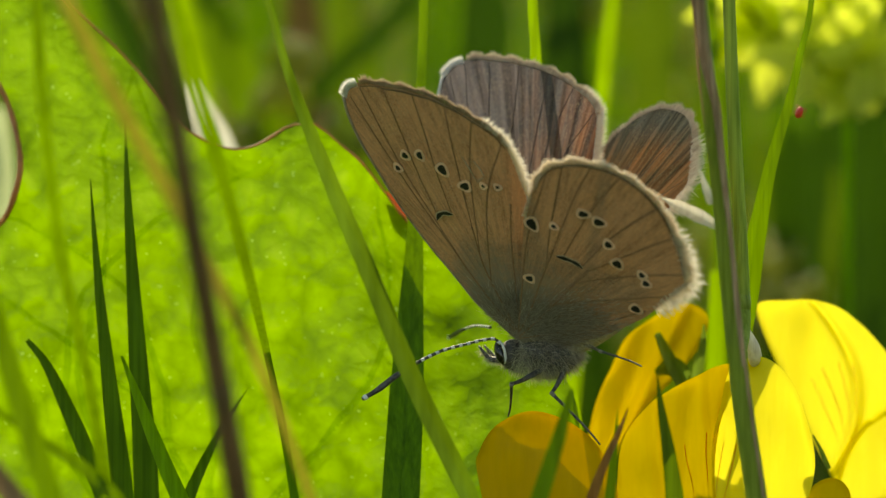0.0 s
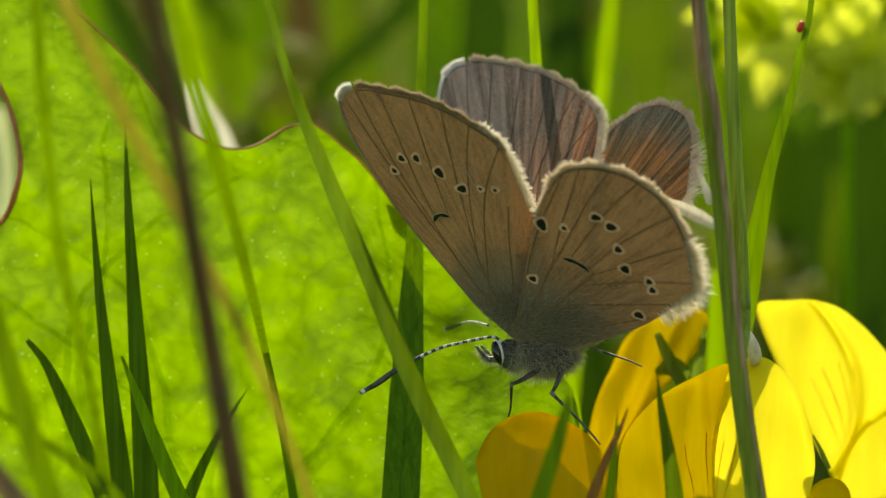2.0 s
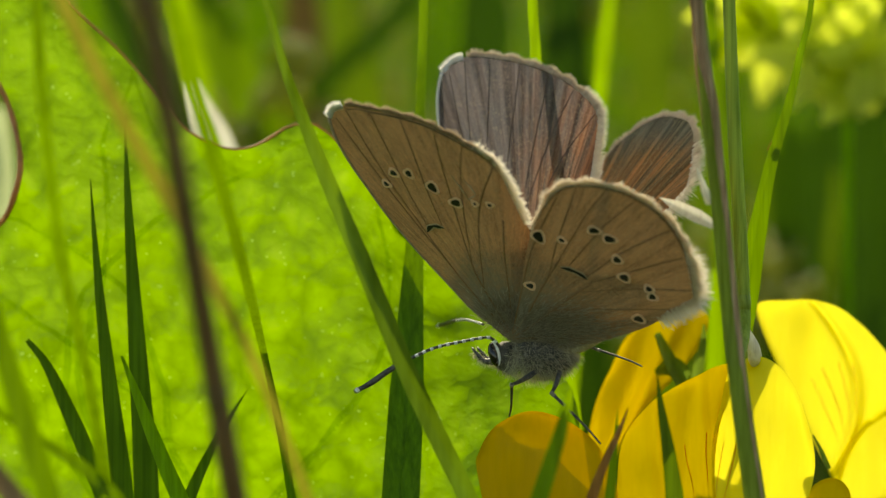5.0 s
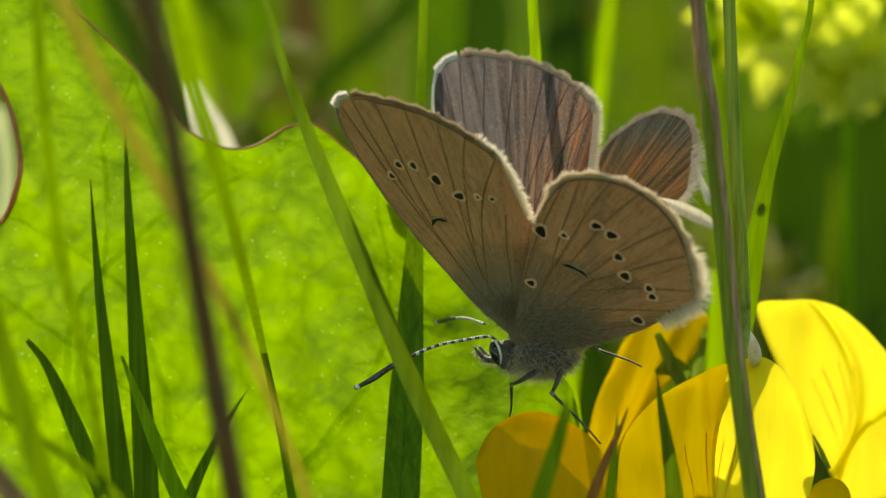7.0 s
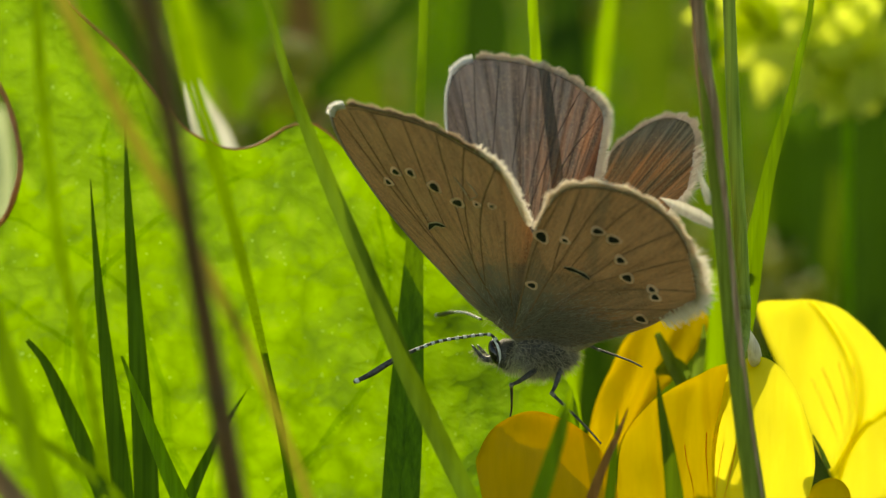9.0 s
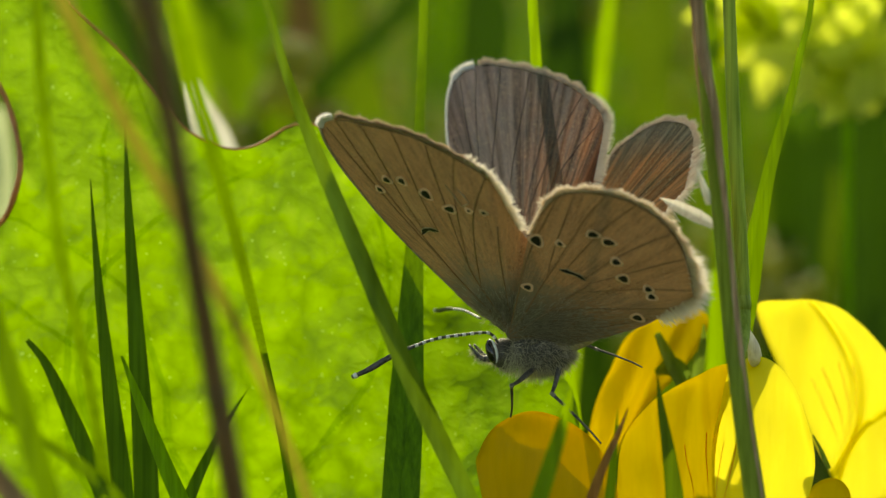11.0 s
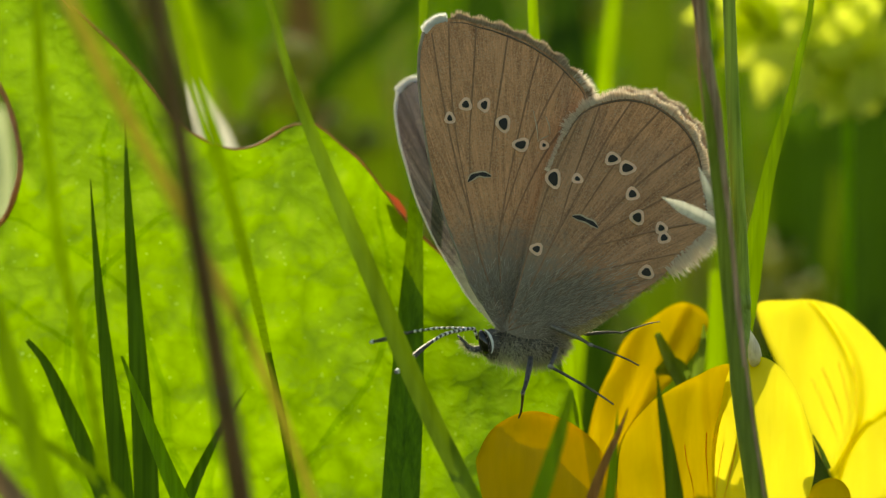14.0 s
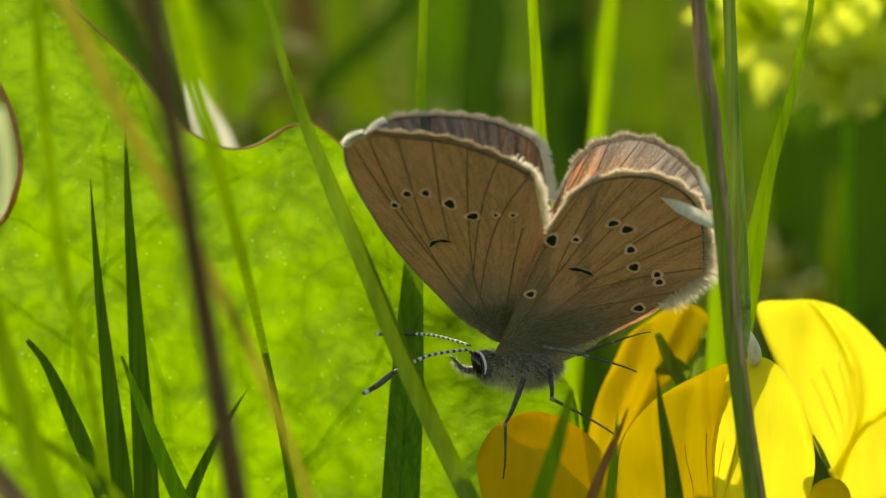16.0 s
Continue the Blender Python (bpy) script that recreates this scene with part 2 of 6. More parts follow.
FRINGE_PALE = hair_material("fringe_pale", (0.6, 0.52, 0.4), (0.92, 0.86, 0.74), 0.55)
FRINGE = hair_material("fringe_cream", (0.42, 0.32, 0.22), (0.9, 0.79, 0.63), 0.45)
FRINGE_BROWN = hair_material("fringe_brown", (0.17, 0.11, 0.065), (0.62, 0.48, 0.33), 0.4)
FRINGE_GREY = hair_material("fringe_grey", (0.26, 0.19, 0.125), (0.8, 0.68, 0.52), 0.4)
FRINGE_WHITE = hair_material("fringe_white", (0.8, 0.78, 0.72), (0.95, 0.94, 0.9), 0.6)
FUR = hair_material("fur_blue_grey", (0.06, 0.052, 0.044), (0.64, 0.57, 0.46), 0.3)
FUR_PALE = hair_material("fur_pale", (0.25, 0.23, 0.15), (0.8, 0.75, 0.54), 0.35)
BODY = plain("body_dark", (0.085, 0.075, 0.06), 0.7, 0.4, 3000)
ABDOMEN = plain("abdomen_grey_buff", (0.42, 0.34, 0.2), 0.7, 0.35, 2500)
EYE_BLACK = plain("eye_black", (0.006, 0.004, 0.004), 0.12, 0.3, 6000, 0.0, 0.7)
BAR_HALO = plain("bar_halo_buff", (0.5, 0.41, 0.29), 0.6, 0.1, 5000)
WHITE_SCALE = plain("scale_white", (0.9, 0.89, 0.85), 0.6, 0.1, 4000)
LEG_DARK = plain("leg_dark_grey", (0.075, 0.07, 0.07), 0.5, 0.8, 5000)
LEG_MID = plain("leg_grey_buff", (0.16, 0.14, 0.11), 0.5, 0.5, 5000)
LEG_PALE = plain("leg_pale_band", (0.24, 0.22, 0.2), 0.5, 0.3, 5000)
CALYX = grass_material("calyx_green", (0.06, 0.11, 0.02), (0.15, 0.25, 0.045), (0.25, 0.38, 0.04), 0.35)
RED_MITE = plain("mite_red", (0.75, 0.05, 0.02), 0.4, 0.2, 3000)


# ---- builders ----
def spline(pts, n):
    """n points evenly along a smooth curve through pts."""
    p = np.array(pts, float)
    q = np.vstack([2 * p[0] - p[1], p, 2 * p[-1] - p[-2]])
    out = []
    for i in range(1, len(q) - 2):
        for k in range(16):
            t = k / 16
            a, b, c, d = q[i - 1], q[i], q[i + 1], q[i + 2]
            out.append(0.5 * (2 * b + (c - a) * t + (2 * a - 5 * b + 4 * c - d) * t * t + (3 * b - a - 3 * c + d) * t ** 3))
    out.append(p[-1])
    out = np.array(out)
    s = np.concatenate([[0], np.cumsum(np.linalg.norm(np.diff(out, axis=0), axis=1))])
    u = np.linspace(0, s[-1], n)
    return np.array([[np.interp(v, s, out[:, j]) for j in range(out.shape[1])] for v in u])


def closed(pts, n):
    """n points along a smooth closed outline."""
    p = list(pts)
    m = len(p)
    dense = []
    for i in range(m):
        a, b, c, d = (np.array(p[(i + j) % m], float) for j in (-1, 0, 1, 2))
        for k in range(12):
            t = k / 12
            dense.append(0.5 * (2 * b + (c - a) * t + (2 * a - 5 * b + 4 * c - d) * t * t + (3 * b - a - 3 * c + d) * t ** 3))
    dense.append(dense[0])
    dense = np.array(dense)
    s = np.concatenate([[0], np.cumsum(np.linalg.norm(np.diff(dense, axis=0), axis=1))])
    u = np.linspace(0, s[-1], n, endpoint=False)
    return np.array([[np.interp(v, s, dense[:, j]) for j in range(2)] for v in u])


def within(q, poly):
    """Whether (x, z) lies inside a closed outline."""
    hit = False
    for (x1, z1), (x2, z2) in zip(poly, np.roll(poly, 1, axis=0)):
        if (z1 > q[1]) != (z2 > q[1]) and q[0] < (x2 - x1) * (q[1] - z1) / (z2 - z1) + x1:
            hit = not hit
    return hit


def mesh_of(name, verts, faces, mat, origin=(0, 0, 0), smooth=True):
    me = bpy.data.meshes.new(name)
    o = np.array(origin, float)
    me.from_pydata([tuple((np.array(v, float) - o) * 0.001) for v in verts], [], faces)
    me.materials.append(mat)
    if smooth:
        me.polygons.foreach_set("use_smooth", [True] * len(me.polygons))
    me.update()
    return me


def thing(name, label, category, origin, group="", mesh=None):
    """A top-level thing at origin, in millimetres: its one mesh, or an Empty for its parts."""
    ob = new(name, mesh)
    ob.location = np.array(origin, float) * 0.001
    return tagged(ob, label, category, group)


def part(name, mesh, parent, label=""):
    ob = new(name, mesh)
    ob.parent = parent
    return tagged(ob, label)


def tube_data(pts, radii, sides=8, cap=True, start=0, flat=1.0):
    """Vertices and faces of a tapered tube along pts."""
    p = np.array(pts, float)
    n = len(p)
    r = np.interp(np.linspace(0, 1, n), np.linspace(0, 1, len(radii)), radii)
    verts, faces = [], []
    tang = np.gradient(p, axis=0)
    ref = np.array([0.31, -0.9, 0.25])
    for i in range(n):
        t = tang[i] / (np.linalg.norm(tang[i]) + 1e-9)
        a = np.cross(t, ref)
        a /= np.linalg.norm(a) + 1e-9
        b = np.cross(t, a)
        for k in range(sides):
            w = 2 * math.pi * k / sides
            verts.append(p[i] + r[i] * (math.cos(w) * a + flat * math.sin(w) * b))
    for i in range(n - 1):
        for k in range(sides):
            a0, a1 = start + i * sides + k, start + i * sides + (k + 1) % sides
            faces.append((a0, a1, a1 + sides, a0 + sides))
    if cap:
        faces.append(tuple(start + k for k in range(sides))[::-1])
        faces.append(tuple(start + (n - 1) * sides + k for k in range(sides)))
    return verts, faces


def tube(name, pts, radii, mat, origin=(0, 0, 0), sides=8, n=24):
    v, f = tube_data(spline(pts, n), radii, sides)
    return mesh_of(name, v, f, mat, origin)


def blade_data(pts, widths, n=40, fold=0.18, face=(0, -1, 0), start=0, twist=0.0, ready=False):
    """A folded grass blade: a sheet with a keel and two ribs, along pts."""
    p = np.array(pts, float) if ready else spline(pts, n)
    w = np.interp(np.linspace(0, 1, n), np.linspace(0, 1, len(widths)), widths)
    tang = np.gradient(p, axis=0)
    f = np.array(face, float)
    verts, faces = [], []
    cols = (-1.0, -0.62, -0.3, 0.0, 0.3, 0.62, 1.0)
    lift = (0.0, 0.55, 0.72, 1.0, 0.72, 0.55, 0.0)
    for i in range(n):
        t = tang[i] / np.linalg.norm(tang[i])
        side = np.cross(t, f)
        side /= np.linalg.norm(side) + 1e-9
        out = np.cross(side, t)
        if twist:
            a = twist * i / n
            side, out = side * math.cos(a) + out * math.sin(a), out * math.cos(a) - side * math.sin(a)
        for c, h in zip(cols, lift):
            verts.append(p[i] + side * c * w[i] / 2 - out * h * fold * w[i])
    m = len(cols)
    for i in range(n - 1):
        for k in range(m - 1):
            a = start + i * m + k
            faces.append((a, a + 1, a + 1 + m, a + m))
    return verts, faces


def downwards(pts, root):
    """Points that carry a stalk on from its lowest seen place to its root, ever wider apart."""
    last = np.array(pts[-1], float)
    d = last - np.array(pts[-2], float)
    step = max(4.0, float(np.linalg.norm(d)))
    d /= np.linalg.norm(d)
    out, p = [], last
    drop = last[2] - root[2]
    while p[2] - step * 1.6 > root[2] + 10:
        k = (last[2] - p[2]) / drop
        p = p + (d * (1 - k) + np.array((0, 0.05, -1.0)) * k) * step
        out.append(tuple(p))
        step *= 1.5
    root = (p[0] + 1.0, p[1] + 1.0, root[2])
    return out + [root], root


def thinned(full, zlow):
    """Close samples where a stalk is seen, sparse ones below."""
    keep = [i for i in range(len(full)) if full[i][2] > zlow - 6 or i % 14 == 0]
    if keep[-1] != len(full) - 1:
        keep.append(len(full) - 1)
    return full[keep]


def grass(pts, widths, mat, label, name="grass_shoot", sway=0.0, fold=0.12, group="grass round the butterfly", face=(0, -1, 0), twist=0.0):
    """A grass leaf that passes through pts, from its tip downwards, and on to its root in the ground."""
    pts = [tuple(p) for p in pts]
    below, root = downwards(pts, (0, 0, -1.0))
    full = thinned(spline(pts + below, 420), pts[-1][2])
    ztop, zlow = pts[0][2], pts[-1][2]
    grid = np.linspace(0, 1, len(widths))
    w = [float(np.interp(min(1.0, max(0.0, (ztop - q[2]) / (ztop - zlow))), grid, widths)) for q in full]
    v, f = blade_data(full, w, len(full), fold, face, 0, twist, True)
    ob = thing(name, label, "grass shoot", root, group)
    part("leaf_blade", mesh_of("leaf_blade", v, f, mat, root), ob)
    m = 7
    rib = np.array(v).reshape(-1, m, 3)[:, 3] + np.array((0, 0.012, 0))
    rv, rf = tube_data(rib, [max(0.004, 0.008 * x) for x in w], 5, True, 0)
    part("midrib", mesh_of("midrib", rv, rf, GRASS_BRIGHT, root), ob)
    SWAYING.append((ob, root, sway))
    return ob


SWAYING = []


def fan(outline, centre, n, rings, depth):
    """A sheet filling a closed outline of (x, z), rings of quads round centre, each point at depth(x, z, ring)."""
    edge = closed(outline, n)
    c = np.array(centre, float)
    verts = [(c[0], depth(c[0], c[1], 0.0), c[1])]
    faces = []
    for r in range(1, rings + 1):
        k = r / rings
        for e in edge:
            q = c + (e - c) * k
            verts.append((q[0], depth(q[0], q[1], k), q[1]))
    for i in range(n):
        faces.append((0, 1 + i, 1 + (i + 1) % n))
    for r in range(rings - 1):
        a = 1 + r * n
        for i in range(n):
            j = (i + 1) % n
            faces.append((a + i, a + n + i, a + n + j, a + j))
    return verts, faces, edge


# ---- ground and far meadow ----
def ground_height(x, y):
    """Metres: level under the flowers, a gentle bank behind."""
    rise = 0.13 * max(0.0, y - 0.12)
    if y > 6:
        rise = 0.13 * 5.88 + 0.02 * (y - 6)
    return rise


def ground():
    xs = sorted(set([-3000, -800, -200, -60, -20, -8, -4] + [i * 0.25 for i in range(-12, 13)] + [4, 8, 20, 60, 200, 800, 3000]))
    ys = sorted(set([-3000, -600, -100, -20, -5, -2, -1] + [i * 0.12 for i in range(-6, 26)] + [3.5, 4.5, 6, 9, 20, 60, 200, 800, 3000]))
    verts, faces = [], []
    for y in ys:
        for x in xs:
            verts.append((x * 1000, y * 1000, ground_height(x, y) * 1000 + (noise.noise((x * 5, y * 5, 0)) * 12 if 0.3 < y < 3 else 0)))
    m = len(xs)
    for j in range(len(ys) - 1):
        for i in range(m - 1):
            a = j * m + i
            faces.append((a, a + 1, a + 1 + m, a + m))
    n = Nodes("meadow_soil_and_moss")
    tone = n.math("ADD", n.math("MULTIPLY", n.noise(14, 6), 0.6), n.math("MULTIPLY", n.noise(160, 4), 0.4))
    col = n.ramp(tone, [(0.35, (0.018, 0.03, 0.006)), (0.5, (0.04, 0.07, 0.01)), (0.62, (0.09, 0.075, 0.035))])
    mat = n.finish(col, 0.9, n.bump(tone, 0.8, 0.01))
    tagged(new("ground", mesh_of("ground", verts, faces, mat)), "mossy meadow soil under the grass", "ground", kind="structure")


ground()


def scatter(name, label, seed, count, near, far, mat, tall, wide, spread=0.2, gap=None, lean=0.35, width=0.0):
    """Many grass blades rooted on the bank between two distances, in metres from the butterfly."""
    rng = random.Random(seed)
    verts, faces = [], []
    for _ in range(count):
        y = near + (far - near) * rng.random() ** 0.8
        half = width + spread * (y + 0.2)
        x = rng.uniform(-half, half)
        if gap and gap(x, y):
            continue
        h = tall * rng.uniform(0.6, 1.15)
        g = ground_height(x, y)
        a = rng.uniform(-lean, lean)
        b = rng.uniform(-lean, lean)
        p0 = np.array((x, y, g - 0.003)) * 1000
        p1 = p0 + np.array((a * 0.25, b * 0.25, 0.55)) * h * 1000
        p2 = p0 + np.array((a, b, 1.0 - 0.3 * abs(a))) * h * 1000
        w = wide * rng.uniform(0.6, 1.4)
        turn = rng.uniform(0, math.pi)
        v, f = blade_data([p0, p1, p2], [w, w, w * 0.75, 0.1], 9, 0.15, (math.cos(turn), math.sin(turn), 0.0), len(verts))
        verts += v
        faces += f
    tagged(new(name, mesh_of(name, verts, faces, mat)), label, "grass", kind="stuff")


def meadow_material(name, stops, glow):
    n = Nodes(name)
    col = n.ramp(n.island(), stops)
    return n.finish(n.mix(n.math("MULTIPLY", n.noise(60, 3), 0.5), col, (0.04, 0.07, 0.01)), 0.45, None, 0.5, glow, 0.4)


MEADOW = meadow_material("meadow_grass", [(0.0, (0.024, 0.062, 0.003)), (0.5, (0.056, 0.138, 0.004)), (0.85, (0.10, 0.22, 0.007)), (1.0, (0.2, 0.16, 0.045))], (0.14, 0.3, 0.004))
# darker copy of the meadow grass: shade low among the blades put into colour
MEADOW_SHADED = meadow_material("meadow_grass_shaded", [(0.0, (0.010, 0.032, 0.003)), (0.7, (0.024, 0.064, 0.005)), (1.0, (0.09, 0.07, 0.025))], (0.05, 0.13, 0.004))
scatter("meadow_grass", "blurred sunlit green meadow grass on the bank", 3, 900, 0.34, 1.3, MEADOW, 0.20, 4.0)
scatter("meadow_undergrowth", "grass low in the meadow, its shade painted as dark green", 4, 1500, 0.3, 2.2, MEADOW_SHADED, 0.16, 5.0, 0.25)
scatter("meadow_side_grass", "green meadow grass spreading to the sides", 6, 4200, -0.9, 2.4, MEADOW, 0.15, 4.5, 0.0, lambda x, y: y > -0.28 and abs(x) < 0.05 + 0.16 * (y + 0.2), width=1.3)
scatter("meadow_short_grass", "short green grass under the flowers", 7, 900, -0.22, 0.34, MEADOW_SHADED, 0.075, 3.0, 0.0, None, width=0.12)
scatter("meadow_far_grass", "tall green grass far up the bank", 5, 2200, 1.2, 4.5, MEADOW, 0.3, 7.0, 0.25)




def seed_heads():
    """Small pale seed heads on thin stalks, deep in the meadow."""
    rng = random.Random(31)
    verts, faces = [], []
    for _ in range(190):
        y = rng.uniform(0.12, 0.5)
        x = rng.uniform(-0.16, 0.16) * (y + 0.2)
        g = ground_height(x, y)
        z = 0.15 + rng.uniform(-0.06, 0.09) * (y + 0.2)
        a, b = np.array((x, y, g)) * 1000, np.array((x + rng.uniform(-0.01, 0.01), y, z)) * 1000
        v, f = tube_data(spline([a, a * 0.5 + b * 0.5 + (1.5, 0, 0), b], 6), [0.3, 0.2], 5, True, len(verts))
        verts += v
        faces += f
        for _k in range(9):
            c = b + np.array([rng.gauss(0, 1.7) for _i in range(3)])
            v, f = tube_data([c - (0.5, 0, 1.6), c, c + (0.5, 0, 1.6)], [0.2, 1.2, 0.2], 6, True, len(verts))
            verts += v
            faces += f
    mat = meadow_material("seed_head_buff", [(0.0, (0.2, 0.24, 0.03)), (1.0, (0.5, 0.48, 0.16))], (0.6, 0.62, 0.1))
    tagged(new("meadow_seed_heads", mesh_of("meadow_seed_heads", verts, faces, mat)), "small pale buff seed heads among the far grass", "grass", kind="stuff")


seed_heads()

# ---- the broad leaf ----
def broad_leaf():
    outline = [(-23.19, 166.37), (-21.74, 164.28), (-19.03, 161.82), (-16.71, 159.32), (-15.12, 157.24), (-13.9, 156.37), (-11.98, 155.64), (-10.38, 155.96), (-8.84, 156.95), (-7.3, 157.08), (-5.83, 155.96), (-4.54, 154.84), (-3.26, 153.17), (-2.24, 151.8), (-0.13, 149.71), (3.72, 146.19), (7.08, 142.35), (7.55, 138.5), (6.43, 133.7), (-0.13, 129.53), (-9.1, 127.29), (-17.11, 127.93), (-23.19, 130.5), (-27.03, 135.3), (-28.63, 141.71), (-28.16, 147.47), (-26.55, 150.35), (-24.98, 151.64), (-24.09, 153.72), (-23.98, 155.16), (-24.41, 157.02), (-25.01, 158.61), (-25.94, 160.41), (-26.46, 163.16), (-25.49, 165.72)]
    cx, cz = (-14.4, 144.96)
    base = (-14.47, 8, 127.72)

    def depth(x, z, k):
        n1 = noise.noise((x * 0.16, 3.1, z * 0.16)) * 0.6 + noise.noise((x * 0.5, 8.0, z * 0.5)) * 0.25
        lean = (z - 157.0) * (0.15 * min(1.0, max(0.0, (x + 9.0) / 4.0)) + 0.22 * min(1.0, max(0.0, (x - 0.5) / 4.0)))
        lean += 0.2 * max(0.0, z - 151.0) * min(1.0, max(0.0, (-12.0 - x) / 4.0))
        lean += 0.1 * max(0.0, 145.0 - z) + 0.26 * (z - 147.0) * min(1.0, max(0.0, (x + 4.0) / 4.0))
        return 9.0 + n1 + lean + 0.3 * max(0.0, x + 7.4) + 0.6 * k ** 6 * math.sin(x * 0.9 + z * 0.7)
    ob = thing("broad_leaf", "large bright green lobed leaf lit from behind", "leaf", (base[0], base[1], -1))
    o = (base[0], base[1], -1)
    v, f, edge = fan(outline, (cx, cz), 200, 40, depth)
    part("leaf_blade", mesh_of("leaf_blade", v, f, LEAF, o), ob)
    rim = [(e[0], depth(e[0], e[1], 1.0) - 0.05, e[1]) for e in edge]
    hidden = [i for i, p in enumerate(rim) if p[0] > 2.0 and p[2] < 158]
    rim = rim[hidden[-1] + 1:] + rim[:hidden[0]]
    rv, rf = tube_data(rim, [(0.06 + 0.06 * abs(noise.noise((i * 0.35, 1.7, 0.3)))) * (2.0 if q[0] < -22 and q[2] < 161 else 1.0) for i, q in enumerate(rim)], 6, False)
    part("leaf_margin", mesh_of("leaf_margin", rv, rf, MARGIN, o), ob, "thin red-brown leaf margin")
    part("petiole", tube("petiole", [(base[0], base[1], base[2] + 4), base, (base[0] + 4, base[1] + 3, 60), (base[0], base[1], -1)], [0.7, 1.0, 1.3], GRASS, o), ob)

    rng = random.Random(17)
    poly = closed(outline, 120)

    def grown(start, angle, length, bend):
        """A vein line from start that turns as it runs and stops at the margin."""
        p, line = np.array(start, float), [np.array(start, float)]
        for _ in range(max(3, int(length / 0.6))):
            angle += bend * 0.6 + rng.gauss(0, 0.14)
            p = p + 0.6 * np.array((math.cos(angle), math.sin(angle)))
            if not within(p, poly):
                break
            line.append(p)
        return line

    def vein_rib(line, w, start):
        return blade_data([(x, depth(x, z, 0.5) - 0.03, z) for x, z in line], [w, w * 0.8, w * 0.4], len(line), 0.06, (0, -1, 0), start, 0.0, True)
    for deg, bend in ((150, -0.02), (131, -0.016), (113, -0.01), (95, 0.004), (77, 0.01), (58, 0.014), (38, 0.02)):
        line = grown((base[0], base[2] + 1.5), math.radians(deg), 44, bend)
        mv, mf = vein_rib(line, 0.5, 0)
        part("leaf_vein", mesh_of("leaf_vein", mv, mf, LEAF_VEIN, o), ob, "darker green branching vein")

    wv, wf = blade_data([(-3.3, 10.7, 153.3), (-2.82, 10.9, 152.6), (-2.5, 11.1, 151.96), (-2.2, 11.3, 151.3)], [0.13, 0.7, 0.9, 0.19], 14, 0.1)
    part("withered_patch", mesh_of("withered_patch", wv, wf, plain("leaf_withered_red", (0.45, 0.08, 0.03), 0.6, 0.4, 900, 0.4), o), ob, "small withered red patch at the margin")


broad_leaf()

# ---- grass blades and stems round the butterfly ----
DARK_LABEL = "narrow dark green grass blade standing before the broad leaf"
grass([(-9.58, -10.5, 164.81), (-9.09, -10.5, 162.77), (-7.99, -10.5, 158.87), (-6.26, -10.5, 154.38), (-3.94, -10.5, 148.87), (-1.61, -10.5, 143.22), (0.7, -10.5, 138.44), (2.73, -10.5, 134.38)], [0.26, 0.41, 0.68, 0.86, 0.97, 1.0, 1.0, 1.0], GRASS_OLIVE, "long smooth mid-green grass blade leaning across the leaf", sway=0.4, fold=0.24)
grass([(-1.11, 13, 164.66), (-1.14, 13, 163.75), (-1.21, 12.7, 160.79), (-1.36, 10.5, 156.16), (-1.55, 7, 151.3), (-1.94, 4.6, 143.45), (-2.36, 2.4, 135.77), (-2.6, 1.8, 132.73)], [0.5, 0.56, 0.65, 0.9, 1.4, 1.92, 2.07, 2.07], GRASS_MID, "broad upright grass blade, shaded by the leaf below")
grass([(4.5, 10.4, 186.0), (4.8, 10.4, 176.0), (4.97, 10.4, 168.09), (5.09, 10.4, 164.22), (5.32, 10.2, 160.66), (5.54, 10.2, 156.48), (6.06, 10.2, 151.97), (6.96, 10.2, 144.88)], [0.3, 0.58, 0.6, 0.56, 0.58, 0.74, 0.84, 0.71], GRASS_BRIGHT, "slim upright grass blade close behind the butterfly")
grass([(11.51, 42, 170.87), (10.95, 42, 166.4), (10.21, 42, 158.96), (9.28, 42, 151.53), (8.35, 42, 140.37)], [0.9, 1.0, 1.0, 1.0, 1.0], GRASS_BRIGHT, "blurred green grass blade behind", sway=0.7)
grass([(-17.66, 5.2, 157.42), (-17.6, 5.2, 154.43), (-17.41, 5.2, 150.66), (-17.04, 5.2, 145), (-16.6, 5.2, 138.72), (-16.41, 5.2, 133.69)], [0.05, 0.42, 0.76, 1.08, 1.36, 1.46], GRASS, DARK_LABEL)
grass([(-19.61, 5.2, 153.87), (-19.43, 5.2, 151.29), (-19.11, 5.2, 147.52), (-18.55, 5.2, 142.49), (-17.92, 5.2, 137.14), (-17.66, 5.2, 133.69)], [0.05, 0.36, 0.64, 0.93, 1.22, 1.32], GRASS, DARK_LABEL)
grass([(-23.13, 5.2, 144.94), (-22.07, 5.2, 143.59), (-20.93, 5.2, 141.23), (-19.77, 5.2, 138.56), (-18.83, 5.2, 136.2), (-18.04, 5.2, 133.69)], [0.28, 0.66, 0.88, 0.98, 1.08, 1.08], GRASS, "short bent dark grass blade with a pale tip")
grass([(-10.75, 5.2, 142.33), (-11.6, 5.2, 141.07), (-12.54, 5.2, 139.5), (-13.64, 5.2, 137.3), (-14.58, 5.2, 134.94), (-15.21, 5.2, 133.06)], [0, 0.28, 0.49, 0.68, 0.8, 0.8], GRASS, DARK_LABEL, sway=-0.2)
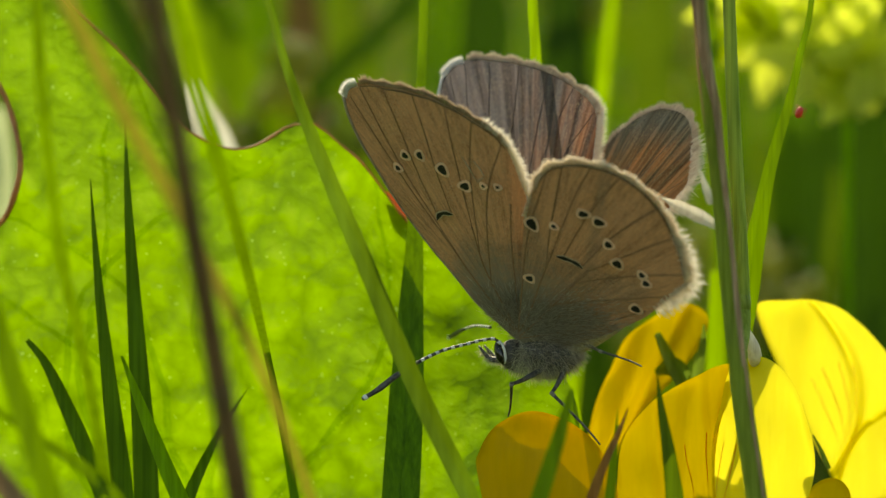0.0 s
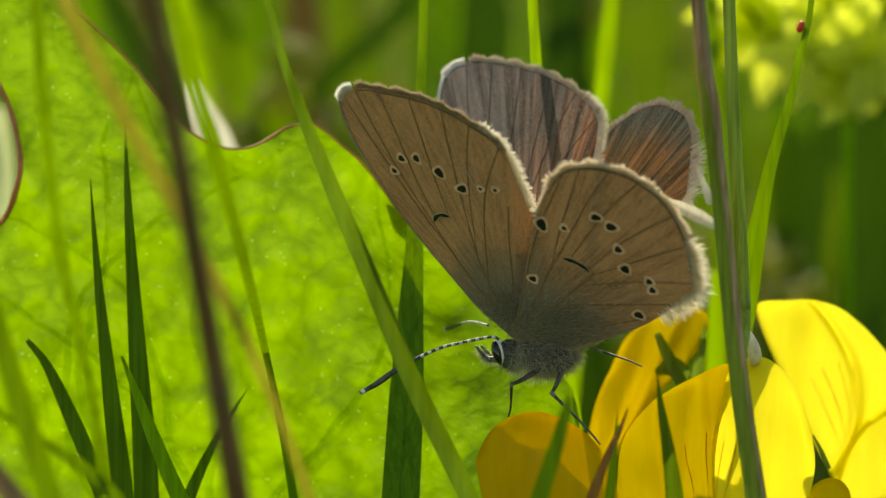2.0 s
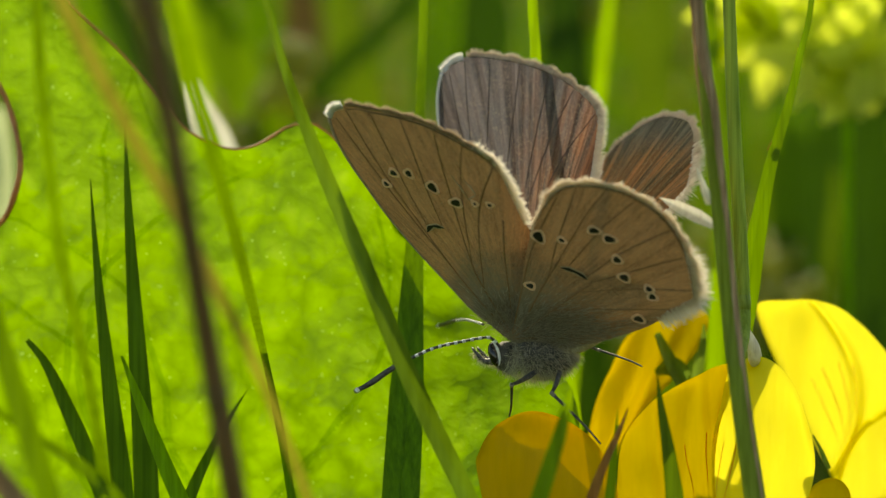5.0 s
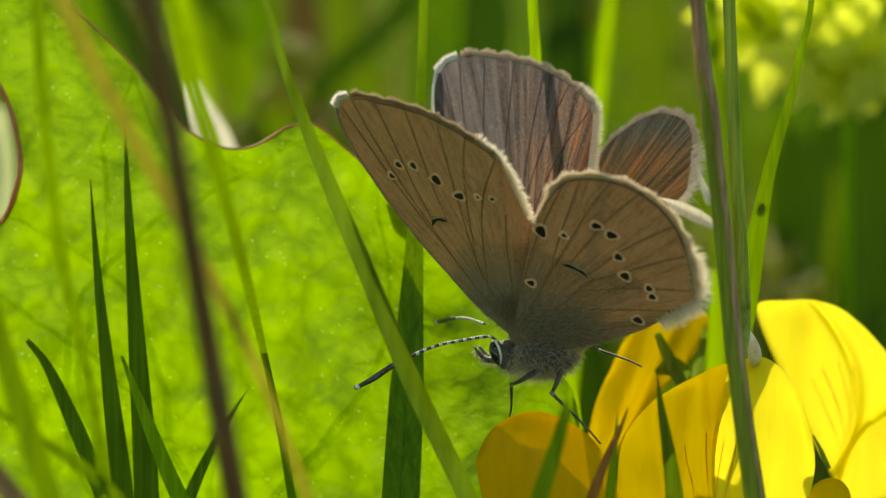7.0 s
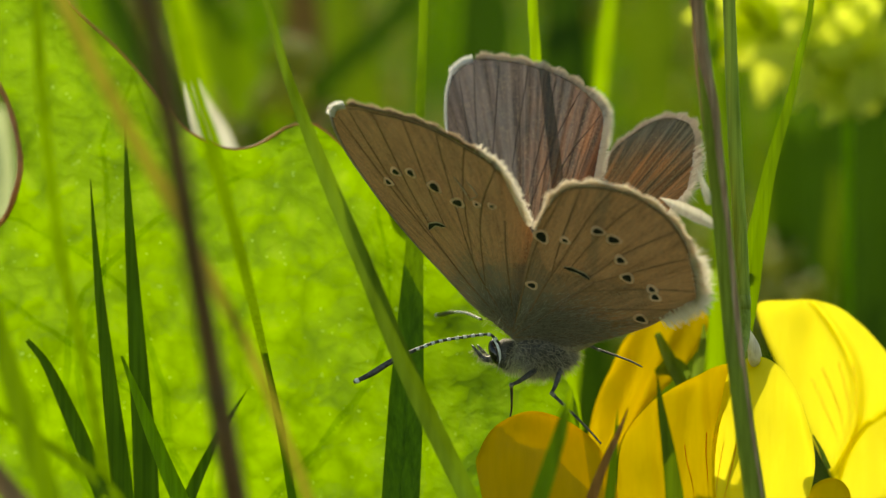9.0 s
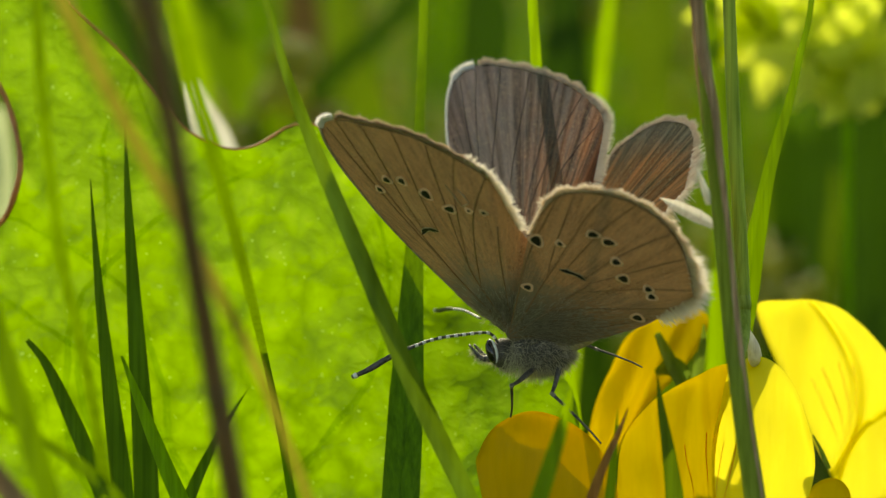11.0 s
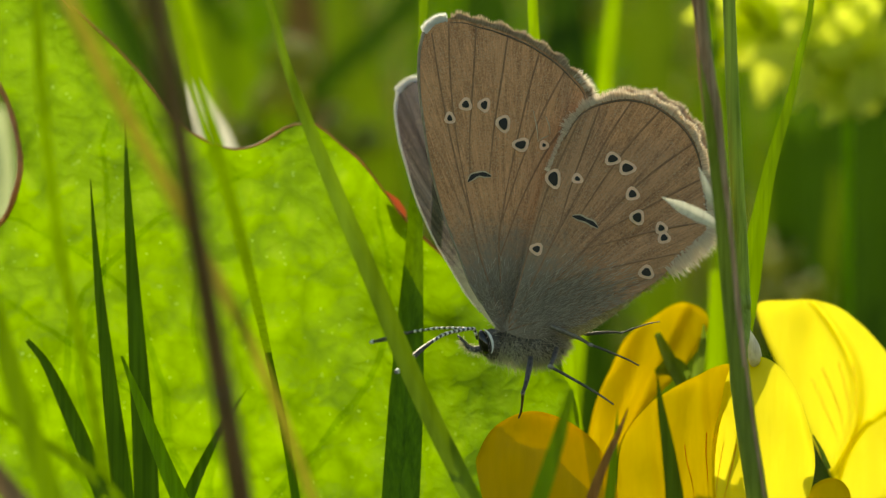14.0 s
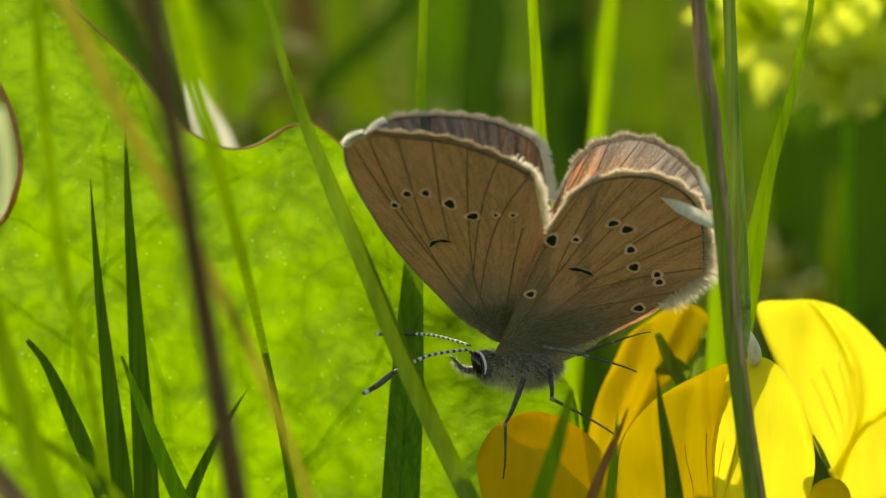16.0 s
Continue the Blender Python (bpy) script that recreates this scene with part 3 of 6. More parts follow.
grass([(-17.24, -2, 144.27), (-16.64, -2, 142.76), (-15.82, -2, 140.64), (-14.82, -2, 138.21), (-13.91, -2, 136.09), (-13.3, -2, 133.97)], [0.12, 0.48, 0.73, 0.85, 0.97, 0.97], GRASS_BRIGHT, "pale green grass blade leaning over darker ones")
grass([(-18.9, -30, 164.8), (-18.64, -30, 161.43), (-18.41, -29, 156.28), (-17.84, -27, 149.76), (-16.81, -24, 143.58), (-16.05, -20, 136.01)], [0.47, 0.52, 0.54, 0.54, 0.54, 0.52], GRASS_MID, "blurred green grass leaf close to the camera")
grass([(-11.84, -44, 161.89), (-11.06, -40, 158.3), (-10.42, -34, 154.58), (-10, -20, 150.3), (-9.54, -4, 144.63), (-8.81, 2.5, 139.49), (-8.1, 3.5, 134.76)], [0.44, 0.55, 0.58, 0.55, 0.36, 0.44, 0.52], GRASS_MID, "blurred green grass blade close to the camera", sway=0.66)
grass([(-17.41, -42, 163.49), (-16.2, -42, 160.6), (-13.65, -41, 155.47), (-11.13, -39, 150.76), (-8.79, -37, 146.05), (-6.76, -35, 140.98), (-5.19, -33, 136.03)], [0.68, 0.68, 0.63, 0.58, 0.49, 0.41, 0.37], GRASS_TAN, "blurred tan dry grass blade close to the camera", sway=0.66)
grass([(-21.88, -30, 150.54), (-20.32, -30, 145.88), (-19.15, -30, 141.99), (-17.99, -30, 138.36), (-17.47, -30, 135.51)], [0.52, 0.93, 1.04, 1.04, 1.04], GRASS_MID, "blurred green grass blade close to the camera", sway=0.3)
grass([(-22.67, -24, 143.31), (-19.45, -24, 141.16), (-17.03, -24, 139.55), (-15.42, -24, 137.94), (-14.34, -24, 135.79)], [0.21, 0.38, 0.59, 0.7, 0.7], GRASS_MID, "blurred low grass blade close to the camera")
grass([(-21.08, -36, 141.78), (-19.58, -36, 139.78), (-18.09, -36, 137.78), (-17.09, -36, 135.54)], [0.75, 1, 1.15, 1.15], STEM_DARK, "blurred dark brown blade close to the camera")
grass([(20.6, 3.7, 167.19), (20.34, 3.7, 163.76), (20.1, 3.7, 162.2), (19.7, 3.7, 160.64), (19.37, 3.7, 159.1), (18.95, 3.7, 157.5), (18.05, 3.7, 154.4), (17.19, 3.7, 150.03), (16.66, 3.7, 146.28), (16.2, 3.7, 143.4), (15.7, 3.9, 140.04)], [0.26, 0.3, 0.36, 0.48, 0.58, 0.76, 1.06, 1.26, 1.1, 0.4, 0.3], GRASS_MID, "bright green tapering grass blade")
grass([(17.24, 32, 148.61), (17.24, 32, 145.76), (17.17, 32, 142.91), (17.03, 32, 138.63), (16.89, 32, 133.65)], [0.79, 1.12, 1.31, 1.38, 1.38], GRASS_BRIGHT, "bright green grass blade behind the flowers")
grass([(11.01, -9.5, 143.77), (11.24, -9.5, 141.87), (11.59, -9.5, 139.83), (11.94, -9.5, 137.21), (12.12, -9.5, 134.88)], [0, 0.42, 0.72, 0.95, 1.07], GRASS, "pointed dark green blade before the yellow petals")
grass([(6.34, -18, 143.08), (5.73, -18, 140.85), (5.03, -18, 138.63), (4.2, -18, 136.13)], [0.22, 0.67, 0.83, 0.89], GRASS_BRIGHT, "pale green blurred blade before the orange petal")
grass([(9.5, -10.5, 141.86), (9.01, -10.5, 140.61), (8.34, -10.5, 139.16), (7.56, -10.5, 136.99), (7.13, -10.5, 134.96)], [0.06, 0.36, 0.47, 0.59, 0.65], GRASS_RUST, "short grass blade with a dry red-brown tip")
grass([(8.98, -10, 141.89), (8.89, -10, 140.44), (8.72, -10, 138.7), (8.54, -10, 136.67), (8.42, -10, 134.92)], [0, 0.27, 0.48, 0.6, 0.6], GRASS_BRIGHT, "thin green blade beside the dry tip")


BACK_LABEL = "broad blurred grass leaf in the meadow behind"
for pts, w, mat in (
        ([(-29.84, 105, 175.46), (-26.07, 105, 167.93), (-22.31, 105, 161.81), (-19.01, 105, 155.22), (-16.66, 105, 146.28)], [1.69, 2.35, 2.64, 2.64, 2.35], GRASS_DEEP),
        ([(-22.09, 90, 174.19), (-20.75, 90, 167.93), (-19.63, 90, 163.01), (-18.06, 90, 156.3), (-17.17, 90, 147.36)], [1.79, 2.33, 2.33, 2.24, 2.24], GRASS_BRIGHT),
        ([(-24.53, 135, 178), (-21.43, 135, 170.76), (-17.81, 135, 164.03), (-14.18, 135, 157.3), (-11.59, 135, 147.98)], [3.11, 4.14, 4.66, 4.66, 4.14], GRASS_MID),
        ([(-15.53, 180, 181.82), (-14.64, 180, 173.58), (-14.94, 180, 166.53), (-14.35, 180, 158.29), (-13.76, 180, 146.53)], [2.94, 4.12, 5.29, 5.29, 4.7], GRASS_BROWN),
        ([(-8.13, 165, 180.54), (-9.82, 165, 172.64), (-8.69, 165, 164.74), (-7.57, 165, 157.96), (-7, 165, 146.67)], [3.39, 3.39, 6.21, 7.9, 6.78], GRASS),
        ([(1.91, 142.5, 179.7), (-4.45, 142.5, 171.76), (-9.74, 142.5, 166.99), (-13.97, 142.5, 161.7), (-16.62, 142.5, 151.11)], [1.59, 2.12, 2.12, 2.12, 2.12], GRASS_DEEP),
        ([(3.26, 120, 176.73), (3.76, 120, 169.81), (3.26, 120, 163.88), (3.01, 120, 156.97), (3.26, 120, 148.07)], [2.96, 4.45, 4.45, 4.45, 3.95], GRASS_DEEP),
        ([(10.88, 150, 179.27), (11.69, 150, 172.24), (11.69, 150, 165.75), (12.23, 150, 157.63), (12.77, 150, 147.89)], [2.71, 4.33, 5.95, 6.49, 5.95], GRASS_DEEP),
        ([(14.43, 195, 183.09), (19.94, 195, 173.3), (25.44, 195, 167.8), (29.11, 195, 158.62), (30.95, 195, 147.61)], [3.06, 3.67, 3.67, 3.67, 3.67], GRASS),
        ([(21.67, 172.5, 181.18), (22.25, 172.5, 171.96), (21.09, 172.5, 163.89), (21.67, 172.5, 155.24), (22.25, 172.5, 145.45)], [2.88, 4.61, 5.19, 5.19, 4.61], GRASS),
        ([(18.7, 60, 176.0), (18.85, 60, 169.0), (19.1, 60, 163.0), (19.5, 60, 156.0), (19.8, 60, 148.0)], [1.1, 1.3, 1.4, 1.4, 1.4], GRASS_MID),
        ([(36.22, 127.5, 164.72), (36.22, 127.5, 159.16), (35.97, 127.5, 154.1), (36.22, 127.5, 148.03), (36.22, 127.5, 140.95)], [3.04, 7.59, 8.09, 7.59, 6.58], GRASS_DEEP),
        ([(32.61, 142.5, 161.7), (32.61, 142.5, 157.46), (33.14, 142.5, 152.17), (32.61, 142.5, 146.88), (32.61, 142.5, 140.52)], [2.12, 4.76, 5.82, 5.82, 5.29], GRASS_DEEP),
        ([(36.52, 105, 162.28), (36.05, 105, 157.58), (35.81, 105, 152.87), (36.05, 105, 148.16), (36.05, 105, 141.58)], [1.41, 3.29, 3.76, 3.76, 3.76], GRASS_DEEP),
        ([(31.29, 157.5, 161.11), (31.4, 157.5, 156.69), (31.73, 157.5, 152.27), (31.84, 157.5, 146.74), (31.84, 157.5, 140.1)], [1.11, 1.99, 2.21, 2.21, 2.21], GRASS),
        ([(34.06, 117, 156.9), (33.97, 117, 152.99), (33.57, 117, 150.05), (33.82, 117, 146.13), (34.06, 117, 140.26)], [0.49, 1.17, 1.27, 1.27, 1.27], GRASS)):
    grass(pts, w, mat, BACK_LABEL, fold=0.08, group="blurred grass behind")


def stem(name, label, pts, radii, mat, sway=0.0, nodes=()):
    below, root = downwards(pts, (0, 0, -1.0))
    ob = thing(name, label, "stem", root)
    full = thinned(spline(list(pts) + below, 420), pts[-1][2])
    zs = np.array([p[2] for p in pts])[::-1]
    r = np.interp(full[:, 2], zs, np.array(radii)[::-1])
    v, f = tube_data(full, list(r), 12)
    part("stalk", mesh_of("stalk", v, f, mat, root), ob)
    for q in nodes:
        k = int(np.argmin(np.abs(full[:, 2] - q)))
        nv, nf = tube_data(full[k - 1:k + 2], [r[k] * 1.02, r[k] * 1.12, r[k] * 1.02], 12)
        part("node", mesh_of("node", nv, nf, mat, root), ob, "slightly swollen stem joint")
    SWAYING.append((ob, root, sway))
    return ob, root


dark_stem, _ = stem("dead_stem", "blurred dark brown dead stem close to the camera", [(-11.43, -64, 161.55), (-11.03, -62, 159.22), (-10.49, -58, 155.19), (-10.04, -52, 150.25), (-9.6, -46, 145.34), (-8.95, -40, 139.26), (-8.57, -38, 136.21)], [0.46, 0.48, 0.48, 0.48, 0.5, 0.53, 0.55], STEM_DARK, 0.78, (143.9,))
culm, culm_root = stem("grass_culm", "grey-green flowering grass stem with a purple sheath", [(12.86, -10.5, 166.54), (13.1, -10.5, 162.78), (13.39, -10.5, 159.01), (14.02, -10.5, 154.09), (14.6, -10.5, 148.29), (15.24, -10.5, 142.5), (16.0, -10.5, 137.22), (16.35, -10.5, 134.38)], [0.33, 0.36, 0.45, 0.47, 0.48, 0.5, 0.56, 0.58], GRASS_GREY, 0.35)
for pts, w, mat, lab in (
        ([(12.76, -11.1, 163.6), (13.05, -11.1, 161.58), (13.34, -11.1, 159.56), (13.63, -11.1, 158.4), (13.92, -11.1, 156.96), (14.2, -11.2, 154.07), (14.61, -11.2, 150.61), (14.95, -11.2, 146.57), (15.24, -11.2, 143.97)], [0.64, 0.64, 0.52, 0.4, 0.32, 0.26, 0.23, 0.17, 0.09], STEM_PURPLE, "purple-brown dry leaf sheath"),
        ([(13.14, -11.5, 163.57), (13.31, -11.5, 160.98), (13.66, -11.5, 158.67), (13.95, -11.5, 156.66), (14.06, -11.5, 155.22), (14.24, -11.5, 153.2)], [0.12, 0.14, 0.23, 0.29, 0.23, 0.06], PALE_BROWN, "pale papery sheath edge"),
        ([(12.63, -11.4, 163.58), (12.8, -11.4, 160.99), (12.97, -11.4, 158.68), (13.26, -11.4, 156.37)], [0.17, 0.14, 0.12, 0.03], STEM_DARK, "dark brown sheath edge"),
        ([(14.75, -11.2, 150.03), (15.14, -11.1, 146.1), (15.47, -11.1, 143.1), (15.88, -11.1, 140.1), (16.32, -11.1, 137.3)], [0.09, 0.14, 0.14, 0.14, 0.14], STEM_PURPLE, "purple-brown dry leaf sheath")):
    v, f = blade_data(pts, w, 40, 0.25)
    part("sheath", mesh_of("sheath", v, f, mat, culm_root), culm, lab)
for pts, w in (([(14, -10, 151.19), (13.17, -9, 151.69), (12.22, -8, 152.2), (11.25, -7, 152.72)], [0.42, 0.72, 0.6, 0]), ([(13.71, -10, 152.35), (13.51, -9.2, 153.09), (13.32, -8.6, 153.75), (13.13, -8, 154.32)], [0.42, 0.42, 0.27, 0])):
    v, f = blade_data(pts, w, 16, 0.25)
    part("dry_bract", mesh_of("dry_bract", v, f, PALE, culm_root), culm, "pale cream dry pointed bract")
stem("green_stem", "slender grey-green grass stem behind the culm", [(15.43, 1.5, 167.31), (15.61, 1.5, 163.61), (15.86, 1.5, 157.44), (16.2, 1.2, 150.65), (16.3, 0.4, 145.9), (15.8, -1.8, 143.9), (15.84, -2.6, 142.1), (16.5, -2.8, 137.6)], [0.31, 0.34, 0.37, 0.39, 0.4, 0.4, 0.4, 0.42], STEM_GREEN, 0.0, (146.86,))


# ---- yellow flowers ----
def petal(parent, o, outline, centre, y0, bulge, tilt, mat, crease=None, veins=(), name="petal", label=""):
    """A domed petal; crease: folds as (x at the middle, depth, width, slant, curve)."""
    pts = np.array(outline)
    c = np.array(centre, float)
    half = max(np.ptp(pts[:, 0]), np.ptp(pts[:, 1])) / 2

    def depth(x, z, k):
        u, h = x - c[0], z - c[1]
        d = y0 - bulge * (1 - min(1.0, (u * u + h * h) / half ** 2)) + tilt * h
        d += 0.34 * noise.noise((x * 0.35, y0, z * 0.35)) + 0.1 * noise.noise((x * 1.1, y0, z * 0.35)) + 0.03 * noise.noise((x * 4.0, y0, z * 0.6))
        d += 0.3 * k ** 8 * math.sin(x * 1.3 + z * 0.9 + y0) - 0.35 * k ** 14
        for cx, deep, width, slant, curve in crease or ():
            d += deep * math.exp(-((x - cx - slant * h - curve * h * h) / width) ** 2)
        return d
    v, f, edge = fan(outline, centre, 140, 44, depth)
    p = part(name, mesh_of(name, v, f, mat, o), parent, label)
    for line, r in veins:
        flat = spline(line, 26)
        tv, tf = tube_data([(x, depth(x, z, 0.5) - 0.01, z) for x, z in flat], [0.008, r * 0.7, r * 0.8], 5)
        part("petal_vein", mesh_of("petal_vein", tv, tf, PETAL_VEIN, o), p, "thin red vein line")
    return p


def flowers():
    root = (18.0, 6.0, -1.0)
    ob = thing("vetch_flower_head", "head of yellow pea flowers with red vein lines", "flower", root)
    petal(ob, root, [(15.6, 143.27), (16.16, 143.83), (17.09, 144.17), (18.02, 143.8), (18.95, 142.74), (19.72, 141.04), (20.25, 139.18), (20.37, 137.63), (19.88, 135.77), (18.48, 133.91), (15.69, 133.91), (14.64, 135.77), (14.51, 137.63), (14.73, 139.49), (15.16, 141.66)], (17.4, 139.18), 2.9, 1.0, -0.25, YELLOW,
          [(18.02, -0.9, 1.6, 0.08, 0.0), (16, 0.25, 0.5, 0.1, 0.0)],
          [([(15.47, 136.08), (15.69, 137.32), (15.91, 138.4), (16.06, 139.33)], 0.035), ([(15.01, 136.08), (15.07, 137.32), (15.23, 138.56), (15.38, 139.49)], 0.025)], "banner_petal")
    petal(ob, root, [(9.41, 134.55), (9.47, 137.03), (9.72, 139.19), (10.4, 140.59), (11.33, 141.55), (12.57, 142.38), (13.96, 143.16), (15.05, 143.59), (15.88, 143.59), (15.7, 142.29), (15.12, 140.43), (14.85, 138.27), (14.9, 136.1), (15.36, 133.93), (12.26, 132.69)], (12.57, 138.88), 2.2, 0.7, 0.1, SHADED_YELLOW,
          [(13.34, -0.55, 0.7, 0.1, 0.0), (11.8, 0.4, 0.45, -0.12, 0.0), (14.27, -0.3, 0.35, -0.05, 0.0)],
          [([(14.5, 136.1), (14.42, 137.65), (14.36, 138.88), (14.4, 139.97)], 0.045), ([(13.75, 136.1), (13.56, 137.34), (13.28, 138.42), (13.16, 139.35)], 0.035)], "folded_petal_half", "folded half of the banner petal, its shade painted orange-yellow")
    petal(ob, root, [(18.09, 146.58), (18.45, 146.97), (19.77, 147.04), (21.24, 147.08), (22.89, 146.58), (24.21, 145.6), (25.03, 144.77), (25.92, 143.72), (27.16, 142.14), (27.0, 141.0), (25.7, 140.3), (24.55, 139.35), (23.6, 137.75), (23.1, 136.1), (22.56, 137.05), (21.58, 138.69), (20.66, 140.5), (19.77, 142.31), (18.95, 144.05), (18.39, 145.43)], (22.56, 141.81), 14.5, 0.8, -0.3, YELLOW,
          # first fold: narrow curved groove shaped to stand in for a shadow stripe
          [(24.1, 0.75, 0.3, -0.11, -0.0835), (21.24, -0.6, 1.2, 0.08, 0.0)],
          [([(23.65, 138.19), (23.22, 140), (22.56, 141.81), (21.9, 143.13)], 0.035), ([(23.87, 138.52), (23.71, 140.16), (23.39, 141.81), (22.89, 143.45)], 0.03), ([(24.05, 138.69), (24.14, 140.16), (24.08, 141.81), (23.81, 143.29)], 0.03), ([(23.48, 137.79), (22.73, 139.51), (21.9, 141.32), (21.31, 142.47)], 0.025)], "banner_petal")
    petal(ob, root, [(22.93, 135.49), (23.33, 137.81), (24.15, 139.29), (24.98, 140.29), (26.3, 140.94), (28.62, 140.12), (29.93, 136.48), (28.94, 132.85), (25.64, 131.53), (23.66, 133.18)], (26.47, 136.16), 16.5, 1.0, -0.3, YELLOW, [(25.98, 0.8, 1.0, 0.08, 0.0)], (), "wing_petal")
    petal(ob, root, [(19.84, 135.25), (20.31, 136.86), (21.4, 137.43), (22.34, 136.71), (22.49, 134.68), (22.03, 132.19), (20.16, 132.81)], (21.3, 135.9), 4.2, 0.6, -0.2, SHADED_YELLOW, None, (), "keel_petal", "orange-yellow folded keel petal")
    petal(ob, root, [(1.86, 137.85), (2.01, 139.06), (2.77, 140.28), (4.14, 141.04), (5.36, 141.14), (6.88, 140.59), (8.25, 139.52), (9.17, 137.85), (9.47, 136.02), (8.41, 133.28), (5.36, 132.67), (2.92, 134.19)], (5.51, 136.93), 1.4, 1.3, 0.0, SHADED_ORANGE, None, (), "wing_petal", "rounded orange-yellow petal with even shade painted in")
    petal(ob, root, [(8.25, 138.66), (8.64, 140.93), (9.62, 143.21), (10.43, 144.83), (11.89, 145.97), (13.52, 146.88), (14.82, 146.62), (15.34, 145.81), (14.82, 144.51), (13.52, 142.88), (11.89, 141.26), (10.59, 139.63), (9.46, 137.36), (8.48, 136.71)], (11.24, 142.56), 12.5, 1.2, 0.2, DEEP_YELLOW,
          [(10.92, -0.7, 0.8, 0.3, 0.0), (11.9, 0.5, 0.5, 0.5, 0.0)], (), "wing_petal")
    # calyx teeth between the petals
    for pts, w in (([(12.23, 10.5, 145.19), (12.71, 10.5, 144.16), (13.26, 10.5, 143.1), (13.81, 10.5, 141.97)], [0.37, 0.67, 0.8, 0.61]), ([(14.94, 11, 145.67), (14.88, 11, 144.53), (14.68, 11, 143.56), (14.49, 11, 142.27)], [0.12, 0.43, 0.62, 0.62]), ([(12.16, 11, 142.92), (13.13, 11, 143.24), (13.94, 11, 142.53)], [0.31, 1.24, 0.93]), ([(20.6, 5.4, 139.65), (21.1, 5.4, 138.7), (21.45, 5.0, 137.8)], [0.08, 0.22, 0.25])):
        bv, bf = blade_data(pts, w, 14, 0.3)
        part("sepal", mesh_of("sepal", bv, bf, CALYX, root), ob, "dark green calyx tooth")
    part("bud", tube("bud", [(16.5, 0.3, 145.58), (16.68, 0.3, 145.12), (16.87, 0.3, 144.57), (17.1, 1.6, 143.55)], [0.18, 0.34, 0.4, 0.25], PALE, root, 10), ob, "small white bud tip")
    for a in [(15.26, 5, 131.5), (24.57, 12, 133.78), (5.44, 2, 132.71), (9.46, 12, 136.71), (26.45, 14, 131.82), (21.96, 9.5, 133.02)]:
        part("pedicel", tube("pedicel", [a, (a[0] * 0.85 + 3, a[1] * 0.7 + 2, a[2] - 9), (18.0, 6.0, 104.0)], [0.5, 0.55, 0.7], CALYX, root, 8, 16), ob)
    part("stalk", tube("stalk", [(18.0, 6.0, 105.0), (20.0, 7.0, 55.0), root], [0.8, 1.0, 1.2], CALYX, root, 10), ob)


flowers()


# ---- things behind: pale petals, yellow-green flower heads ----
def pale_flower(pts_list, widths, root, label, mat=PALE):
    ob = thing("pale_flower", label, "flower", root)
    for pts in pts_list:
        v, f = blade_data(pts, widths, 16, 0.2)
        part("petal", mesh_of("petal", v, f, mat, root), ob)
    low = pts_list[0][-1]
    part("stalk", tube("stalk", [low, (low[0], low[1] + 2, low[2] * 0.5), root], [0.5, 0.7], GRASS, root), ob)


pale_flower([[(-16.89, 40, 160.73), (-16.52, 40, 159.44), (-16.08, 40, 158.08), (-15.64, 40, 156.68), (-15.2, 40, 155.2)], [(-16.29, 42, 161.01), (-15.62, 42, 159.52), (-14.73, 42, 158.03), (-14.06, 42, 156.58), (-13.69, 42, 154.87)]], [0.22, 0.66, 0.89, 0.96, 0.59], (-17.0, 46.0, -1.0), "pale cream dry flower petals behind the leaf")
pale_flower([[(-32.97, 60, 161.64), (-32.57, 60, 158.84), (-32.17, 60, 155.64), (-32.37, 60, 152.44), (-32.57, 60, 149.64)], [(-31.82, 62, 160.12), (-31.7, 62, 157.7), (-31.54, 62, 155.28), (-31.62, 62, 152.86), (-32.02, 62, 149.64)]], [1.2, 1.76, 2, 1.6, 0.8], (-34.0, 66.0, -1.0), "pale green-white blurred flower beyond the leaf", PALE_DIM)


def umbel(root, top, count, radius, seed, label):
    """A yellow-green flower head: branches, each with a star of small petals."""
    rng = random.Random(seed)
    ob = thing("umbel_plant", label, "plant", root)
    part("stalk", tube("stalk", [top, (top[0], top[1], top[2] * 0.5), root], [0.4, 0.6], GRASS_BRIGHT, root), ob)
    mat = plain("floret_yellow_green", (0.76, 0.84, 0.1), 0.5, 0.3, 500, 0.68)
    for _ in range(count):
        a, b = rng.uniform(0, 2 * math.pi), rng.uniform(-0.8, 0.9)
        r = radius * rng.uniform(0.5, 1.0)
        c = np.array(top) + np.array((r * math.cos(a) * math.cos(b), r * 0.6 * math.sin(a) * math.cos(b), r * 0.8 * math.sin(b) + radius * 0.2))
        verts, faces = [], []
        k = 5
        for i in range(k):
            w = 2 * math.pi * i / k + rng.random()
            d = np.array((math.cos(w), rng.uniform(-0.5, 0.5), math.sin(w)))
            v, f = blade_data([c, c + d * 2.3, c + d * 4.2], [0.8, 2.3, 0.4], 6, 0.2, (0.1, -1, 0.2), len(verts))
            verts += v
            faces += f
        part("floret", mesh_of("floret", verts, faces, mat, root), ob)
        sv, sf = tube_data([np.array(top) - (0, 0, radius * 0.6), c], [0.25, 0.2], 5)
        part("branch", mesh_of("branch", sv, sf, GRASS_BRIGHT, root), ob)


umbel((30.5, 62.0, -1.0), (28.9, 62, 164.3), 28, 8.0, 21, "blurred yellow-green flower cluster behind")


